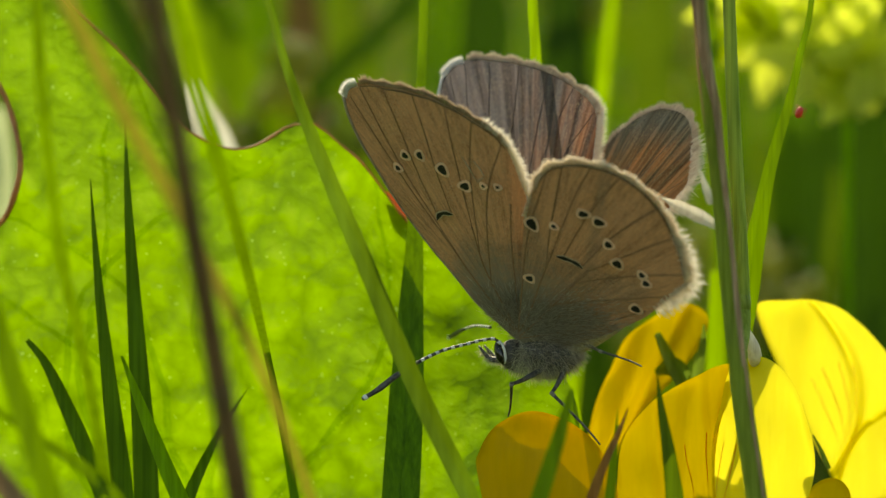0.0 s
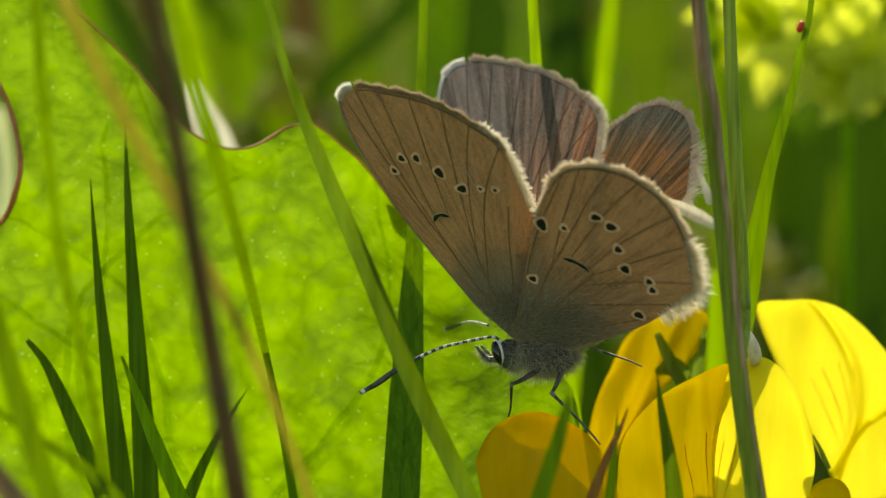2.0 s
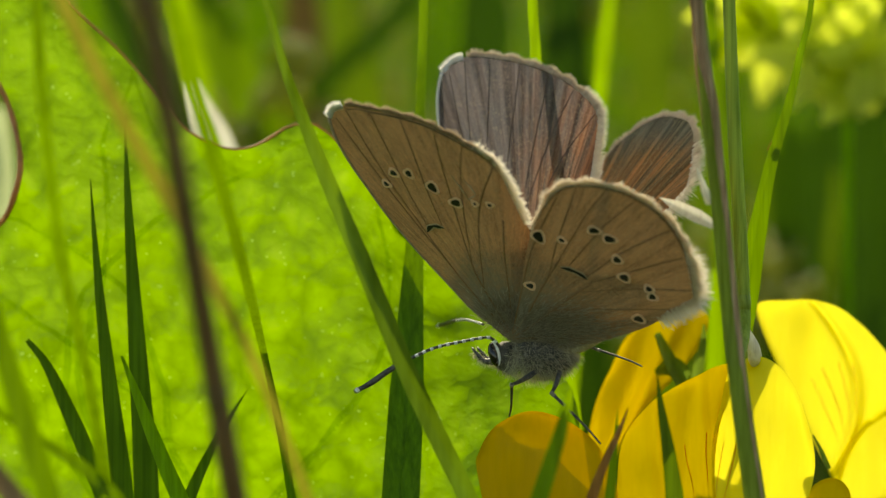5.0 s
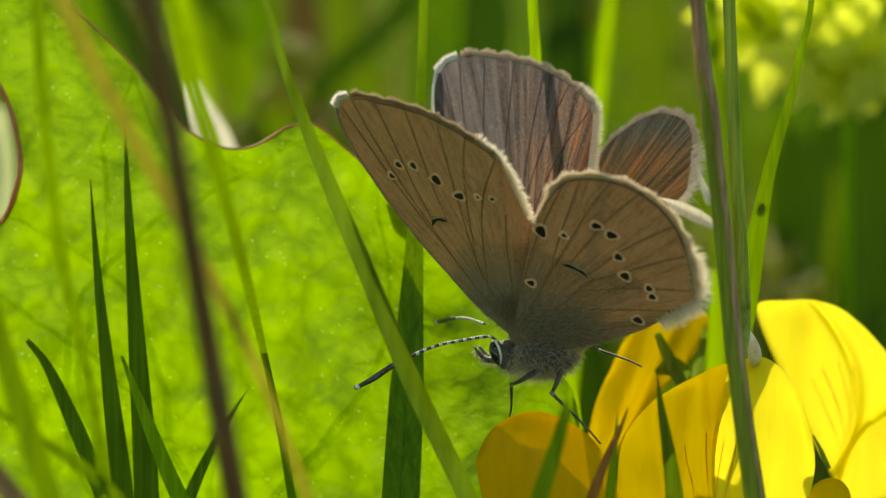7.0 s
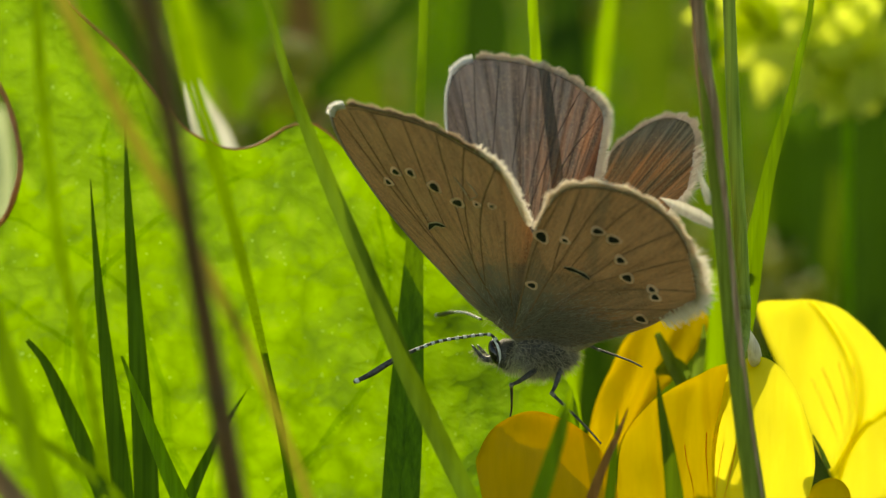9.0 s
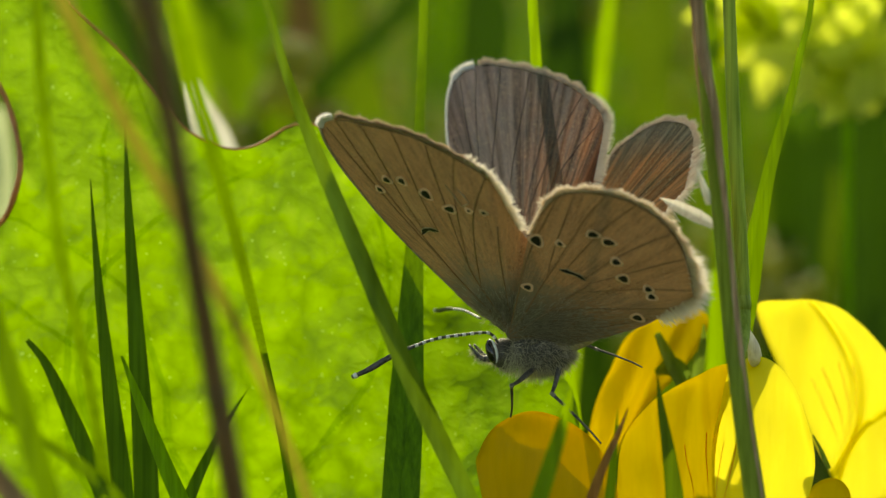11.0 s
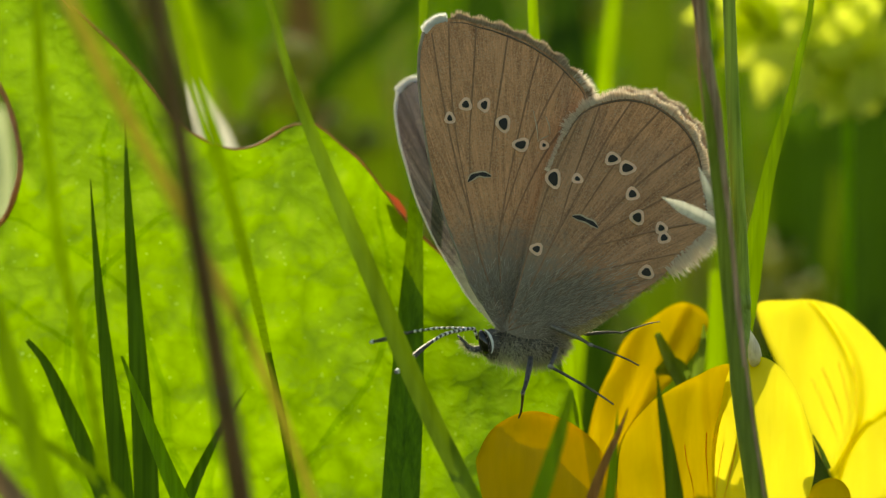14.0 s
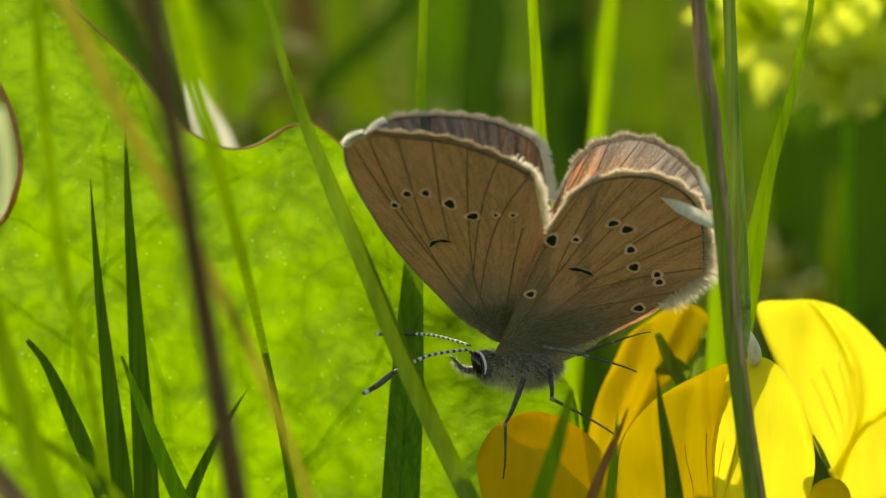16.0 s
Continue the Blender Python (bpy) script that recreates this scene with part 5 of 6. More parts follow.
def motions():
    walk(fly, keyed([
        (0, 4.06, 0, 145.46, 0, 0, -27), (0.5, 4.09, 0, 145.34, 0, 0, -28),
        (1, 3.89, 0, 145.37, 0, 0, -26), (1.5, 3.79, 0, 145.49, 0, 0, -25.91),
        (2, 3.92, 0, 145.48, 0, 0, -25.83), (2.5, 3.92, 0, 145.47, 0, 0, -25.74),
        (3, 3.84, 0, 145.43, 0, 0, -25.65), (3.5, 3.82, 0, 145.34, 0, 0, -25.57),
        (4, 3.75, 0, 145.35, 0, 0, -25.48), (6.5, 3.74, 0, 145.38, 0, 0, -25.04),
        (7, 3.82, 0, 145.45, 0, 0, -24.96), (7.5, 3.72, 0, 145.42, 0, 0, -24.87),
        (8, 3.73, 0, 145.37, 0, 0, -24.78), (8.5, 3.78, 0, 145.43, 0, 0, -24.7),
        (9, 3.77, 0, 145.49, 0, 0, -24.61), (11.5, 3.6, 0, 145.54, 0, 0, -24.17),
        (12, 3.76, 0, 145.63, 0, 0, -24.09), (12.5, 3.69, 0, 145.69, 0, 0, -24),
        (13, 3.78, 0, 145.81, 0, 0, -20), (13.2, 3.63, 0, 145.71, 0, 0, -14.4),
        (13.5, 3.72, 0, 146, 0, 0, -6), (13.6, 3.68, 0, 145.67, 0, 0, -4.8),
        (13.8, 3.82, 0, 145.43, 0, 0, -2.4), (13.9, 3.42, 0, 145.43, 0, 0, -1.2),
        (14, 3.4, 0, 146.05, 0, 0, 0), (14.1, 3.34, 0, 145.43, 0, 0, 0),
        (14.2, 3.28, 0, 145.49, 0, 0, 0), (14.4, 3.37, 0, 145.67, 0, 0, 0),
        (14.5, 3.64, 0, 145.29, 0, 0, 0), (14.6, 3.62, 0, 144.15, 0, 0, 3),
        (15, 3.31, 0, 144.39, 0, 0, 3), (15.5, 3.26, 0, 144.55, 0, 0, 1.5),
        (16, 3.02, 0, 144.91, 0, 0, 0)]))
    walk(near_fore, keyed([
        (0, -0.1, 0.45, -0.06, 33.87, -2.27, -11.67), (0.5, -0.12, 0.45, 0.02, 33.13, -2.93, -11.33),
        (1, -0.06, 0.47, -0.11, 37.31, -2.84, -12.63), (1.5, -0.05, 0.47, -0.04, 41.32, -1.38, -11.31),
        (2, -0.06, 0.48, -0.07, 35.39, -2.04, -12.23), (2.5, 0, 0.51, -0.01, 38.28, -2.03, -12.16),
        (3, -0.01, 0.5, -0.03, 40.8, -1.09, -11.24), (3.5, -0.01, 0.49, -0.05, 41.56, -1.05, -11.88),
        (4, -0.08, 0.46, -0.1, 40.25, -0.53, -11.38), (6.5, -0.03, 0.49, -0.06, 42.22, 0.15, -12.21),
        (7, 0.02, 0.51, -0.02, 39.07, 0.37, -13.93), (7.5, -0.07, 0.47, -0.02, 41.55, 0.31, -11.62),
        (8, 0, 0.5, -0.05, 41.45, 0.13, -12.12), (8.5, -0.05, 0.47, -0.05, 39.69, -0.74, -11.97),
        (9, -0.06, 0.47, -0.03, 42.42, 1.32, -12.08), (11.5, -0.02, 0.48, 0.01, 45.98, 1.08, -13.3),
        (12, -0.03, 0.48, 0, 42.93, 0.11, -13.82), (12.5, -0.04, 0.47, -0.04, 42.96, -0.01, -12.52),
        (13, 0.12, 0.52, 0.07, 38.95, -5.72, -13.84), (13.2, 0.1, 0.5, 0.2, 44.11, -5.74, -15.55),
        (13.5, 0.03, 0.46, 0.18, 37.37, -7.37, -9.22), (13.6, 0.06, 0.46, 0.14, 43.36, -9.45, -4.28),
        (13.8, 0.06, 0.46, 0.08, 44, -13.39, -0.4), (13.9, 0.1, 0.46, -0.01, 41.57, -12.02, -2.91),
        (14, 0, 0.45, 0, 0, 0, 0), (14.1, 0.03, 0.45, 0, 30.09, -6.91, -3.41),
        (14.2, 0.02, 0.45, 0.17, 29.27, -8.76, -3.73), (14.4, 0.09, 0.45, 0.24, 18.94, -2.47, -4.56),
        (14.5, 0.04, 0.45, 0.18, 26.19, -0.78, -6.98), (14.6, -0.05, 0.45, 0.31, 48.07, -5.92, -3.98),
        (15, 0.14, 0.44, 0.32, 40.15, -8.61, -12.16), (15.5, 0.15, 0.45, 0.29, 40.88, -8.34, -11.83),
        (16, 0.16, 0.45, 0.32, 47.1, -5.4, -14.89)]))
    walk(near_hind, keyed([
        (0, 0.1, -0.45, 0.06, 37.44, 5.54, 0.96), (0.5, 0.12, -0.45, -0.02, 35.81, 1.61, -1.62),
        (1, 0.06, -0.47, 0.11, 40.41, 6.56, 3.41), (1.5, 0.05, -0.47, 0.04, 42.72, 6.25, 5.29),
        (2, 0.06, -0.48, 0.07, 36.07, 8.45, 3.39), (2.5, -0, -0.51, 0.01, 38.26, 7.93, 4.42),
        (3, 0.01, -0.5, 0.03, 41.18, 7.8, 6.2), (3.5, 0.01, -0.49, 0.05, 42.45, 7.25, 6.58),
        (4, 0.08, -0.46, 0.1, 42.13, 7.81, 6.02), (6.5, 0.03, -0.49, 0.06, 44.11, 7.67, 6.83),
        (7, -0.02, -0.51, 0.02, 38.83, 9.24, 4.66), (7.5, 0.07, -0.47, 0.02, 41.37, 8.24, 5.51),
        (8, -0, -0.5, 0.05, 41.98, 8.42, 7.03), (8.5, 0.05, -0.47, 0.05, 40.26, 8.36, 5.12),
        (9, 0.06, -0.47, 0.03, 43.41, 8.11, 6.99), (11.5, 0.02, -0.48, -0.01, 46.08, 6.27, 7.52),
        (12, 0.03, -0.48, 0, 42.75, 6.36, 5.97), (12.5, 0.04, -0.47, 0.04, 43.6, 6.35, 7.02),
        (13, -0.12, -0.52, -0.07, 36.6, 4.89, 4.1), (13.2, -0.1, -0.5, -0.2, 40.17, 2.24, 2.27),
        (13.5, -0.03, -0.46, -0.18, 33.41, 1.48, 6.55), (13.6, 0.13, -0.46, -0.38, 37.98, -1.74, 11.98),
        (13.8, 0.27, -0.46, -0.52, 36.26, -5.51, 16.59), (13.9, 0.33, -0.46, -0.63, 33.99, -4.65, 13.85),
        (14, 0, -0.45, 0, 0, 0, 0), (14.1, 0.15, -0.45, -0.5, 24.44, -6.43, 0.76),
        (14.2, 0.15, -0.45, -0.3, 21.98, -0.43, 1.7), (14.4, 0.11, -0.45, 0, 14.78, 3.6, -1.13),
        (14.5, -0.04, -0.45, -0.18, 23.07, -1.21, 2.83), (14.6, -0.02, -0.45, -0.41, 42.6, -11.79, 9.56),
        (15, -0.14, -0.44, -0.32, 31.4, -4.84, 8.09), (15.5, -0.15, -0.45, -0.29, 32.52, -2.42, 8.6),
        (16, -0.16, -0.45, -0.32, 40.76, -2.11, 5.9)]))
    walk(far_fore, keyed([
        (0, -0.27, 1.66, 0.25, -19.79, -8.35, 8.51), (0.5, -0.6, 1.49, 0.36, -15.61, -8.66, 9.07),
        (1, -0.41, 1.58, 0.35, -19.48, -7.58, 8.6), (1.5, -0.35, 1.61, 0.24, -23.32, -6.42, 9.95),
        (2, -0.44, 1.56, 0.22, -22.47, -6.15, 9.95), (2.5, -0.43, 1.57, 0.2, -21.62, -5.89, 9.95),
        (3, -0.34, 1.61, 0.21, -20.77, -5.63, 9.96), (3.5, -0.29, 1.63, 0.27, -19.92, -5.37, 9.97),
        (4, -0.2, 1.68, 0.28, -19.67, -5.77, 9.61), (6.5, -0.06, 1.74, 0.34, -18.41, -7.73, 7.77),
        (7, -0.11, 1.72, 0.29, -18.16, -8.12, 7.39), (7.5, -0.01, 1.76, 0.37, -19.35, -7.69, 7.31),
        (8, -0.03, 1.75, 0.46, -20.54, -7.25, 7.22), (8.5, -0.08, 1.73, 0.45, -21.74, -6.82, 7.12),
        (9, -0.07, 1.73, 0.44, -22.93, -6.39, 7.01), (11.5, -0.09, 1.71, 0.46, -26.36, -5.9, 7.58),
        (12, -0.04, 1.74, 0.48, -25.91, -9.68, 5.56), (12.5, 0.12, 1.8, 0.43, -28.94, -7.63, 7.55),
        (13, -0.2, 1.63, 0.26, -30.5, -11.38, 4.01), (13.2, 0.27, 1.72, 0.21, -25.81, -13.02, 3.7),
        (13.5, -0.13, 1.59, 0.11, -29.93, -8.14, 10.94), (13.6, -0.23, 1.59, 0.07, -22.9, -14.2, 13.05),
        (13.8, -0.33, 1.59, -0.68, -17.45, -18.29, 11.64), (13.9, -0.03, 1.59, -1.17, -13.07, -18.27, 10.51),
        (14, 0.13, 1.6, -0.26, -30.29, -6.57, 0.9), (14.1, -0.29, 1.6, -0.38, -14.03, -14.39, 16.41),
        (14.2, -0.2, 1.6, 0.13, -24.5, -12.11, 11.51), (14.4, 0.07, 1.6, 0.01, -26.39, -5.74, 3.86),
        (14.5, 0.13, 1.6, -0.28, -22.57, -13.44, -0.27), (14.6, -0.42, 1.59, -0.03, -4.7, -16.98, 4.55),
        (15, -0.02, 1.6, 0.14, -27.89, -14.25, 11.56), (15.5, 0.09, 1.6, 0.16, -33.33, -10.57, 15.4),
        (16, 1.01, 1.6, 0.27, -35.81, -15.62, 3.71)]))
    walk(far_hind, keyed([
        (0, -0.25, 1.67, 0.5, -36, -19.71, -13.07), (0.5, -0.48, 1.56, 0.3, -25.45, -14.64, -11.68),
        (1, -0.26, 1.65, 0.47, -30.34, -14.15, -13.77), (1.5, -0.2, 1.68, 0.5, -35.57, -18.31, -15.04),
        (2, -0.27, 1.65, 0.48, -30.87, -14.8, -15.23), (2.5, -0.35, 1.61, 0.41, -31.09, -15.45, -14.26),
        (3, -0.17, 1.69, 0.55, -35.8, -19.37, -14.12), (3.5, -0.21, 1.67, 0.49, -34.2, -16.86, -15.03),
        (4, -0.08, 1.73, 0.59, -37.33, -19.07, -14.78), (6.5, -0.08, 1.73, 0.61, -40.81, -20.66, -13.32),
        (7, -0.23, 1.66, 0.48, -36.71, -18.1, -13.9), (7.5, -0.09, 1.72, 0.54, -38.74, -19.38, -13.78),
        (8, -0.06, 1.73, 0.62, -40.78, -20.65, -13.62), (8.5, -0.18, 1.68, 0.51, -36.02, -17.11, -13.67),
        (9, -0.18, 1.68, 0.48, -39.82, -19.05, -15.1), (11.5, -0.2, 1.66, 0.46, -42.05, -19.87, -15.43),
        (12, -0.31, 1.62, 0.44, -42.7, -20.98, -16.75), (12.5, -0.2, 1.66, 0.46, -43.33, -22.11, -18.07),
        (13, -0.31, 1.59, 0.24, -33.24, -11.64, -23.01), (13.2, -0.13, 1.62, 0.26, -29.44, -12.61, -23.97),
        (13.5, 0.08, 1.62, 0.21, -30.65, -14.67, -20.16), (13.6, -0.19, 1.62, 0.68, -21.38, -8.62, -14.38),
        (13.8, -0.58, 1.62, 0.7, -20.44, -7.59, -13.6), (13.9, -0.38, 1.62, 0.65, -22.51, -6.76, -15.91),
        (14, 0.32, 1.6, 0.52, -3.98, 1.8, 2.61), (14.1, 0.18, 1.6, 1.51, -10.01, -1.18, 18.16),
        (14.2, 0.27, 1.6, 0.67, -11.42, -0.5, 5.81), (14.5, 0.21, 1.6, 0.32, -7.47, 3.89, 2.4),
        (14.6, -0.43, 1.6, 1.33, -9.51, -6.27, 8.61), (15, 0.11, 1.6, 0.28, -9.94, -0.94, 0.09),
        (15.5, 0.17, 1.6, 0.08, -16.4, 0.12, 1.2), (16, 0.5, 1.6, 0.06, -18.58, 3.45, 1.15)]))
    walk(feelers[0], keyed([
        (0, -1.46, -0.41, -0.33, 0, -24.62, 37.25), (1.5, -1.28, -0.29, -0.3, 0, -23.21, 26.72),
        (3.5, -1.36, -0.32, -0.13, 0, -22.64, 29.95), (7, -1.4, -0.32, -0.2, 0, -21.28, 25.75),
        (9, -1.38, -0.3, -0.12, 0, -19.29, 34.52), (11.5, -1.28, -0.25, -0.05, 0, -17.36, 35.12),
        (12.5, -1.42, -0.3, -0.11, 0, -16.68, 41.25), (13, -1.87, -0.36, -0.5, 0, -30.66, 58.71),
        (13.2, -1.75, -0.14, -0.59, 0, -31.93, 61.19), (13.5, -1.93, 0.1, -0.63, 0, -30.86, 77.81),
        (13.7, -2.36, 0.15, -1.55, 0, -27.92, 92.15), (13.9, -2.1, 0.26, -0.59, 0, -20.01, 68.77),
        (14, -1.8, 0.3, -0.37, 0, -16.33, 56.65), (14.2, -2.33, 0.3, -0.68, 0, -18.64, 68.41),
        (14.5, -2.16, 0.3, -0.6, 0, -17.81, 62.83), (14.6, -2.1, 0.41, -0.77, 0, -16.67, 64.81),
        (15, -2.07, 0.41, -0.5, 0, -21.39, 59.23), (15.5, -1.99, 0.35, -0.31, 0, -19.03, 54.09),
        (16, -1.73, 0.3, -0.39, 0, -16.18, 42.35)]))
    walk(feelers[1], keyed([
        (0, -1.94, 0.58, 0.26, 0, -5.45, -45.64), (1.5, -1.91, 0.63, 0.29, 0, -3.3, -46.21),
        (3.5, -1.99, 0.6, 0.56, 0, -2.55, -46.3), (7, -1.99, 0.62, 0.45, 0, -0.18, -44.93),
        (9, -2.11, 0.57, 0.66, 0, 0.83, -46.72), (11.5, -2, 0.64, 0.7, 0, 2.51, -46.62),
        (12.5, -2.13, 0.58, 0.79, 0, 1.17, -45.79), (13, -1.95, 0.78, -0.16, 0, -1.16, -46.55),
        (13.2, -2.52, 0.8, 0.46, 0, -1.26, -52.68), (13.5, -1.76, 1.22, -0.35, 0, 1.39, -43.01),
        (13.7, -1.77, 1.29, -0.32, 0, 1.74, -30.93), (13.9, -1.82, 1.36, -0.2, 0, -3.72, -37.93),
        (14, -1.67, 1.4, -0.4, 0, -6.45, -41.06), (14.2, -1.64, 1.4, -0.53, 0, -1.9, -39.68),
        (14.5, -1.66, 1.4, -0.44, 0, -0.9, -36.82), (14.6, -1.6, 1.49, -0.53, 0, -0.77, -35.86),
        (15, -1.82, 1.5, -0.28, 0, -1, -38.9), (15.5, -1.71, 1.45, -0.59, 0, 1.78, -37.01),
        (16, -1.54, 1.4, -0.18, 0, 3.8, -47.5)]))
    walk(legs[0][0], keyed([
        (0, 1.42, 0.16, -1.94, -43.59, 66.64, 27), (0.5, 1.41, 0.18, -1.94, -44.03, 70.12, 28),
        (1, 1.42, 0.14, -1.94, -49.25, 67.32, 26), (1.5, 1.42, 0.13, -1.94, -50.32, 62.21, 25.91),
        (2, 1.42, 0.13, -1.94, -47.18, 64.11, 25.83), (2.5, 1.42, 0.13, -1.94, -47.1, 64.49, 25.74),
        (3, 1.42, 0.13, -1.94, -49.68, 64.59, 25.65), (3.5, 1.42, 0.12, -1.94, -51.35, 66.84, 25.57),
        (4, 1.42, 0.12, -1.94, -52.93, 65.66, 25.48), (6.5, 1.42, 0.11, -1.94, -52.73, 64.05, 25.04),
        (7, 1.42, 0.11, -1.94, -49.71, 63.17, 24.96), (7.5, 1.42, 0.11, -1.94, -52.71, 62.28, 24.87),
        (8, 1.42, 0.11, -1.94, -53.05, 64.06, 24.78), (8.5, 1.42, 0.1, -1.94, -50.95, 62.86, 24.7),
        (9, 1.42, 0.1, -1.94, -50.3, 60.78, 24.61), (11.5, 1.42, 0.09, -1.94, -53.5, 55.76, 24.17),
        (12, 1.42, 0.09, -1.94, -48.21, 55.94, 24.09), (12.5, 1.42, 0.09, -1.94, -48.93, 52.89, 24),
        (13, 1.42, -0.01, -1.94, -44.37, 51.66, 20), (13.2, 1.42, -0.15, -1.94, -49.75, 51.18, 14.4),
        (13.5, 1.38, -0.36, -1.94, -41.86, 45.9, 6), (13.7, 1.36, -0.42, -1.94, -48.28, 59.55, 3.6),
        (13.9, 1.34, -0.47, -1.94, -51.99, 35.18, 1.2), (14, 1.34, -0.5, -1.94, -44.63, 14.65, 0),
        (14.2, 1.33, -0.5, -1.94, -47.84, 35.72, 0), (14.5, 1.33, -0.5, -1.94, 0, 18.22, 0),
        (14.6, 1.31, -0.57, -1.94, -49.16, 36.47, -3), (15, 1.31, -0.57, -1.94, -9.51, 31.98, -3),
        (15.5, 1.32, -0.53, -1.94, 0, 29.46, -1.5), (16, 1.34, -0.5, -1.94, 0, 22.43, 0)]))
    walk(legs[0][1], keyed([
        (0, 0, 0, -2.6, 116.15, -39.9, -52.72), (0.5, 0, 0, -2.6, 119.39, -41.06, -57.35),
        (1, 0, 0, -2.6, 121.19, -35.72, -56.55), (1.5, 0, 0, -2.6, 118.9, -32.99, -51.49),
        (2, 0, 0, -2.6, 117.89, -36.32, -52.49), (2.5, 0, 0, -2.6, 118.28, -36.63, -53.14),
        (3, 0, 0, -2.6, 120.41, -34.66, -54.58), (3.5, 0, 0, -2.6, 123.15, -34.15, -58),
        (4, 0, 0, -2.6, 123.59, -32.5, -57.46), (6.5, 0, 0, -2.6, 123.3, -32.48, -56.78),
        (7, 0, 0, -2.6, 120.86, -34.75, -54.9), (7.5, 0, 0, -2.6, 122.54, -32.05, -55.28),
        (8, 0, 0, -2.6, 123.98, -32.43, -57.62), (8.5, 0, 0, -2.6, 122.01, -33.85, -55.76),
        (9, 0, 0, -2.6, 120.42, -33.69, -53.42), (11.5, 0, 0, -2.6, 120.65, -29.67, -50.36),
        (12, 0, 0, -2.6, 116.81, -33.86, -48.65), (12.5, 0, 0, -2.6, 115.78, -32.06, -45.95),
        (13, 0, 0, -2.6, 111.3, -34.75, -42.75), (13.2, 0, 0, -2.6, 115.73, -30.83, -44.83),
        (13.5, 0, 0, -2.6, 105.86, -33.21, -35.91), (13.7, 0, 0, -2.6, 126.27, -36.64, -56.53),
        (13.9, 0, 0, -2.6, 116.22, -19.43, -26.83), (14, 0, 0, -2.6, 105.14, -6.11, -6.06),
        (14.2, 0, 0, -2.6, 98.31, -21.76, -26.16), (14.5, 0, 0, -2.6, 23.83, -15.48, 0),
        (14.6, 0, 0, -2.6, 77.96, -21.78, -27.53), (15, 0, 0, -2.6, 23.19, -32.28, -6.08),
        (15.5, 0, 0, -2.6, 0, -28.81, 0), (16, 0, 0, -2.6, 0, -20.2, 0)]))
    walk(legs[1][0], keyed([
        (0, 2.62, 0.89, -1.46, -24.58, 28.66, 27), (0.5, 2.61, 0.93, -1.46, -29.55, 31.26, 28),
        (1, 2.64, 0.84, -1.46, -33.35, 25.87, 26), (1.5, 2.64, 0.84, -1.46, -29.76, 21.52, 25.91),
        (2, 2.64, 0.83, -1.46, -27.41, 24.87, 25.83), (2.5, 2.64, 0.83, -1.46, -27.87, 25.23, 25.74),
        (3, 2.65, 0.83, -1.46, -31.65, 23.73, 25.65), (3.5, 2.65, 0.82, -1.46, -35.9, 24.19, 25.57),
        (4, 2.65, 0.82, -1.46, -36.79, 22.19, 25.48), (6.5, 2.65, 0.8, -1.46, -35.67, 21.39, 25.04),
        (7, 2.65, 0.79, -1.46, -31.12, 22.93, 24.96), (7.5, 2.66, 0.79, -1.46, -34.29, 20.26, 24.87),
        (8, 2.66, 0.79, -1.46, -36.33, 21.24, 24.78), (8.5, 2.66, 0.78, -1.46, -32.78, 21.97, 24.7),
        (9, 2.66, 0.78, -1.46, -29.98, 20.95, 24.61), (11.5, 2.67, 0.76, -1.46, -30.26, 15.54, 24.17),
        (12, 2.67, 0.75, -1.46, -21.66, 18.83, 24.09), (12.5, 2.67, 0.75, -1.46, -18.91, 16.27, 24),
        (13, 2.71, 0.56, -1.46, 0, 17.14, 20), (13.2, 2.76, 0.29, -1.46, -18.45, 14.68, 14.4),
        (13.5, 2.77, -0.11, -1.46, -12.16, 8.12, 6), (13.7, 2.76, -0.23, -1.46, -31.39, 13.94, 3.6),
        (13.9, 2.75, -0.34, -1.46, -58.51, 29.71, 1.2), (14, 2.74, -0.4, -1.46, -63.94, 28.11, 0),
        (14.2, 2.74, -0.4, -1.46, -57.24, 19.41, 0), (14.5, 2.74, -0.4, -1.46, -56.51, 21.53, 0),
        (14.6, 2.72, -0.54, -1.45, -77.46, 75.45, -3), (15, 2.72, -0.54, -1.46, -63.34, 14.64, -3),
        (15.5, 2.73, -0.47, -1.46, -59.12, 9.87, -1.5), (16, 2.74, -0.4, -1.46, -47.73, -2.15, 0)]))
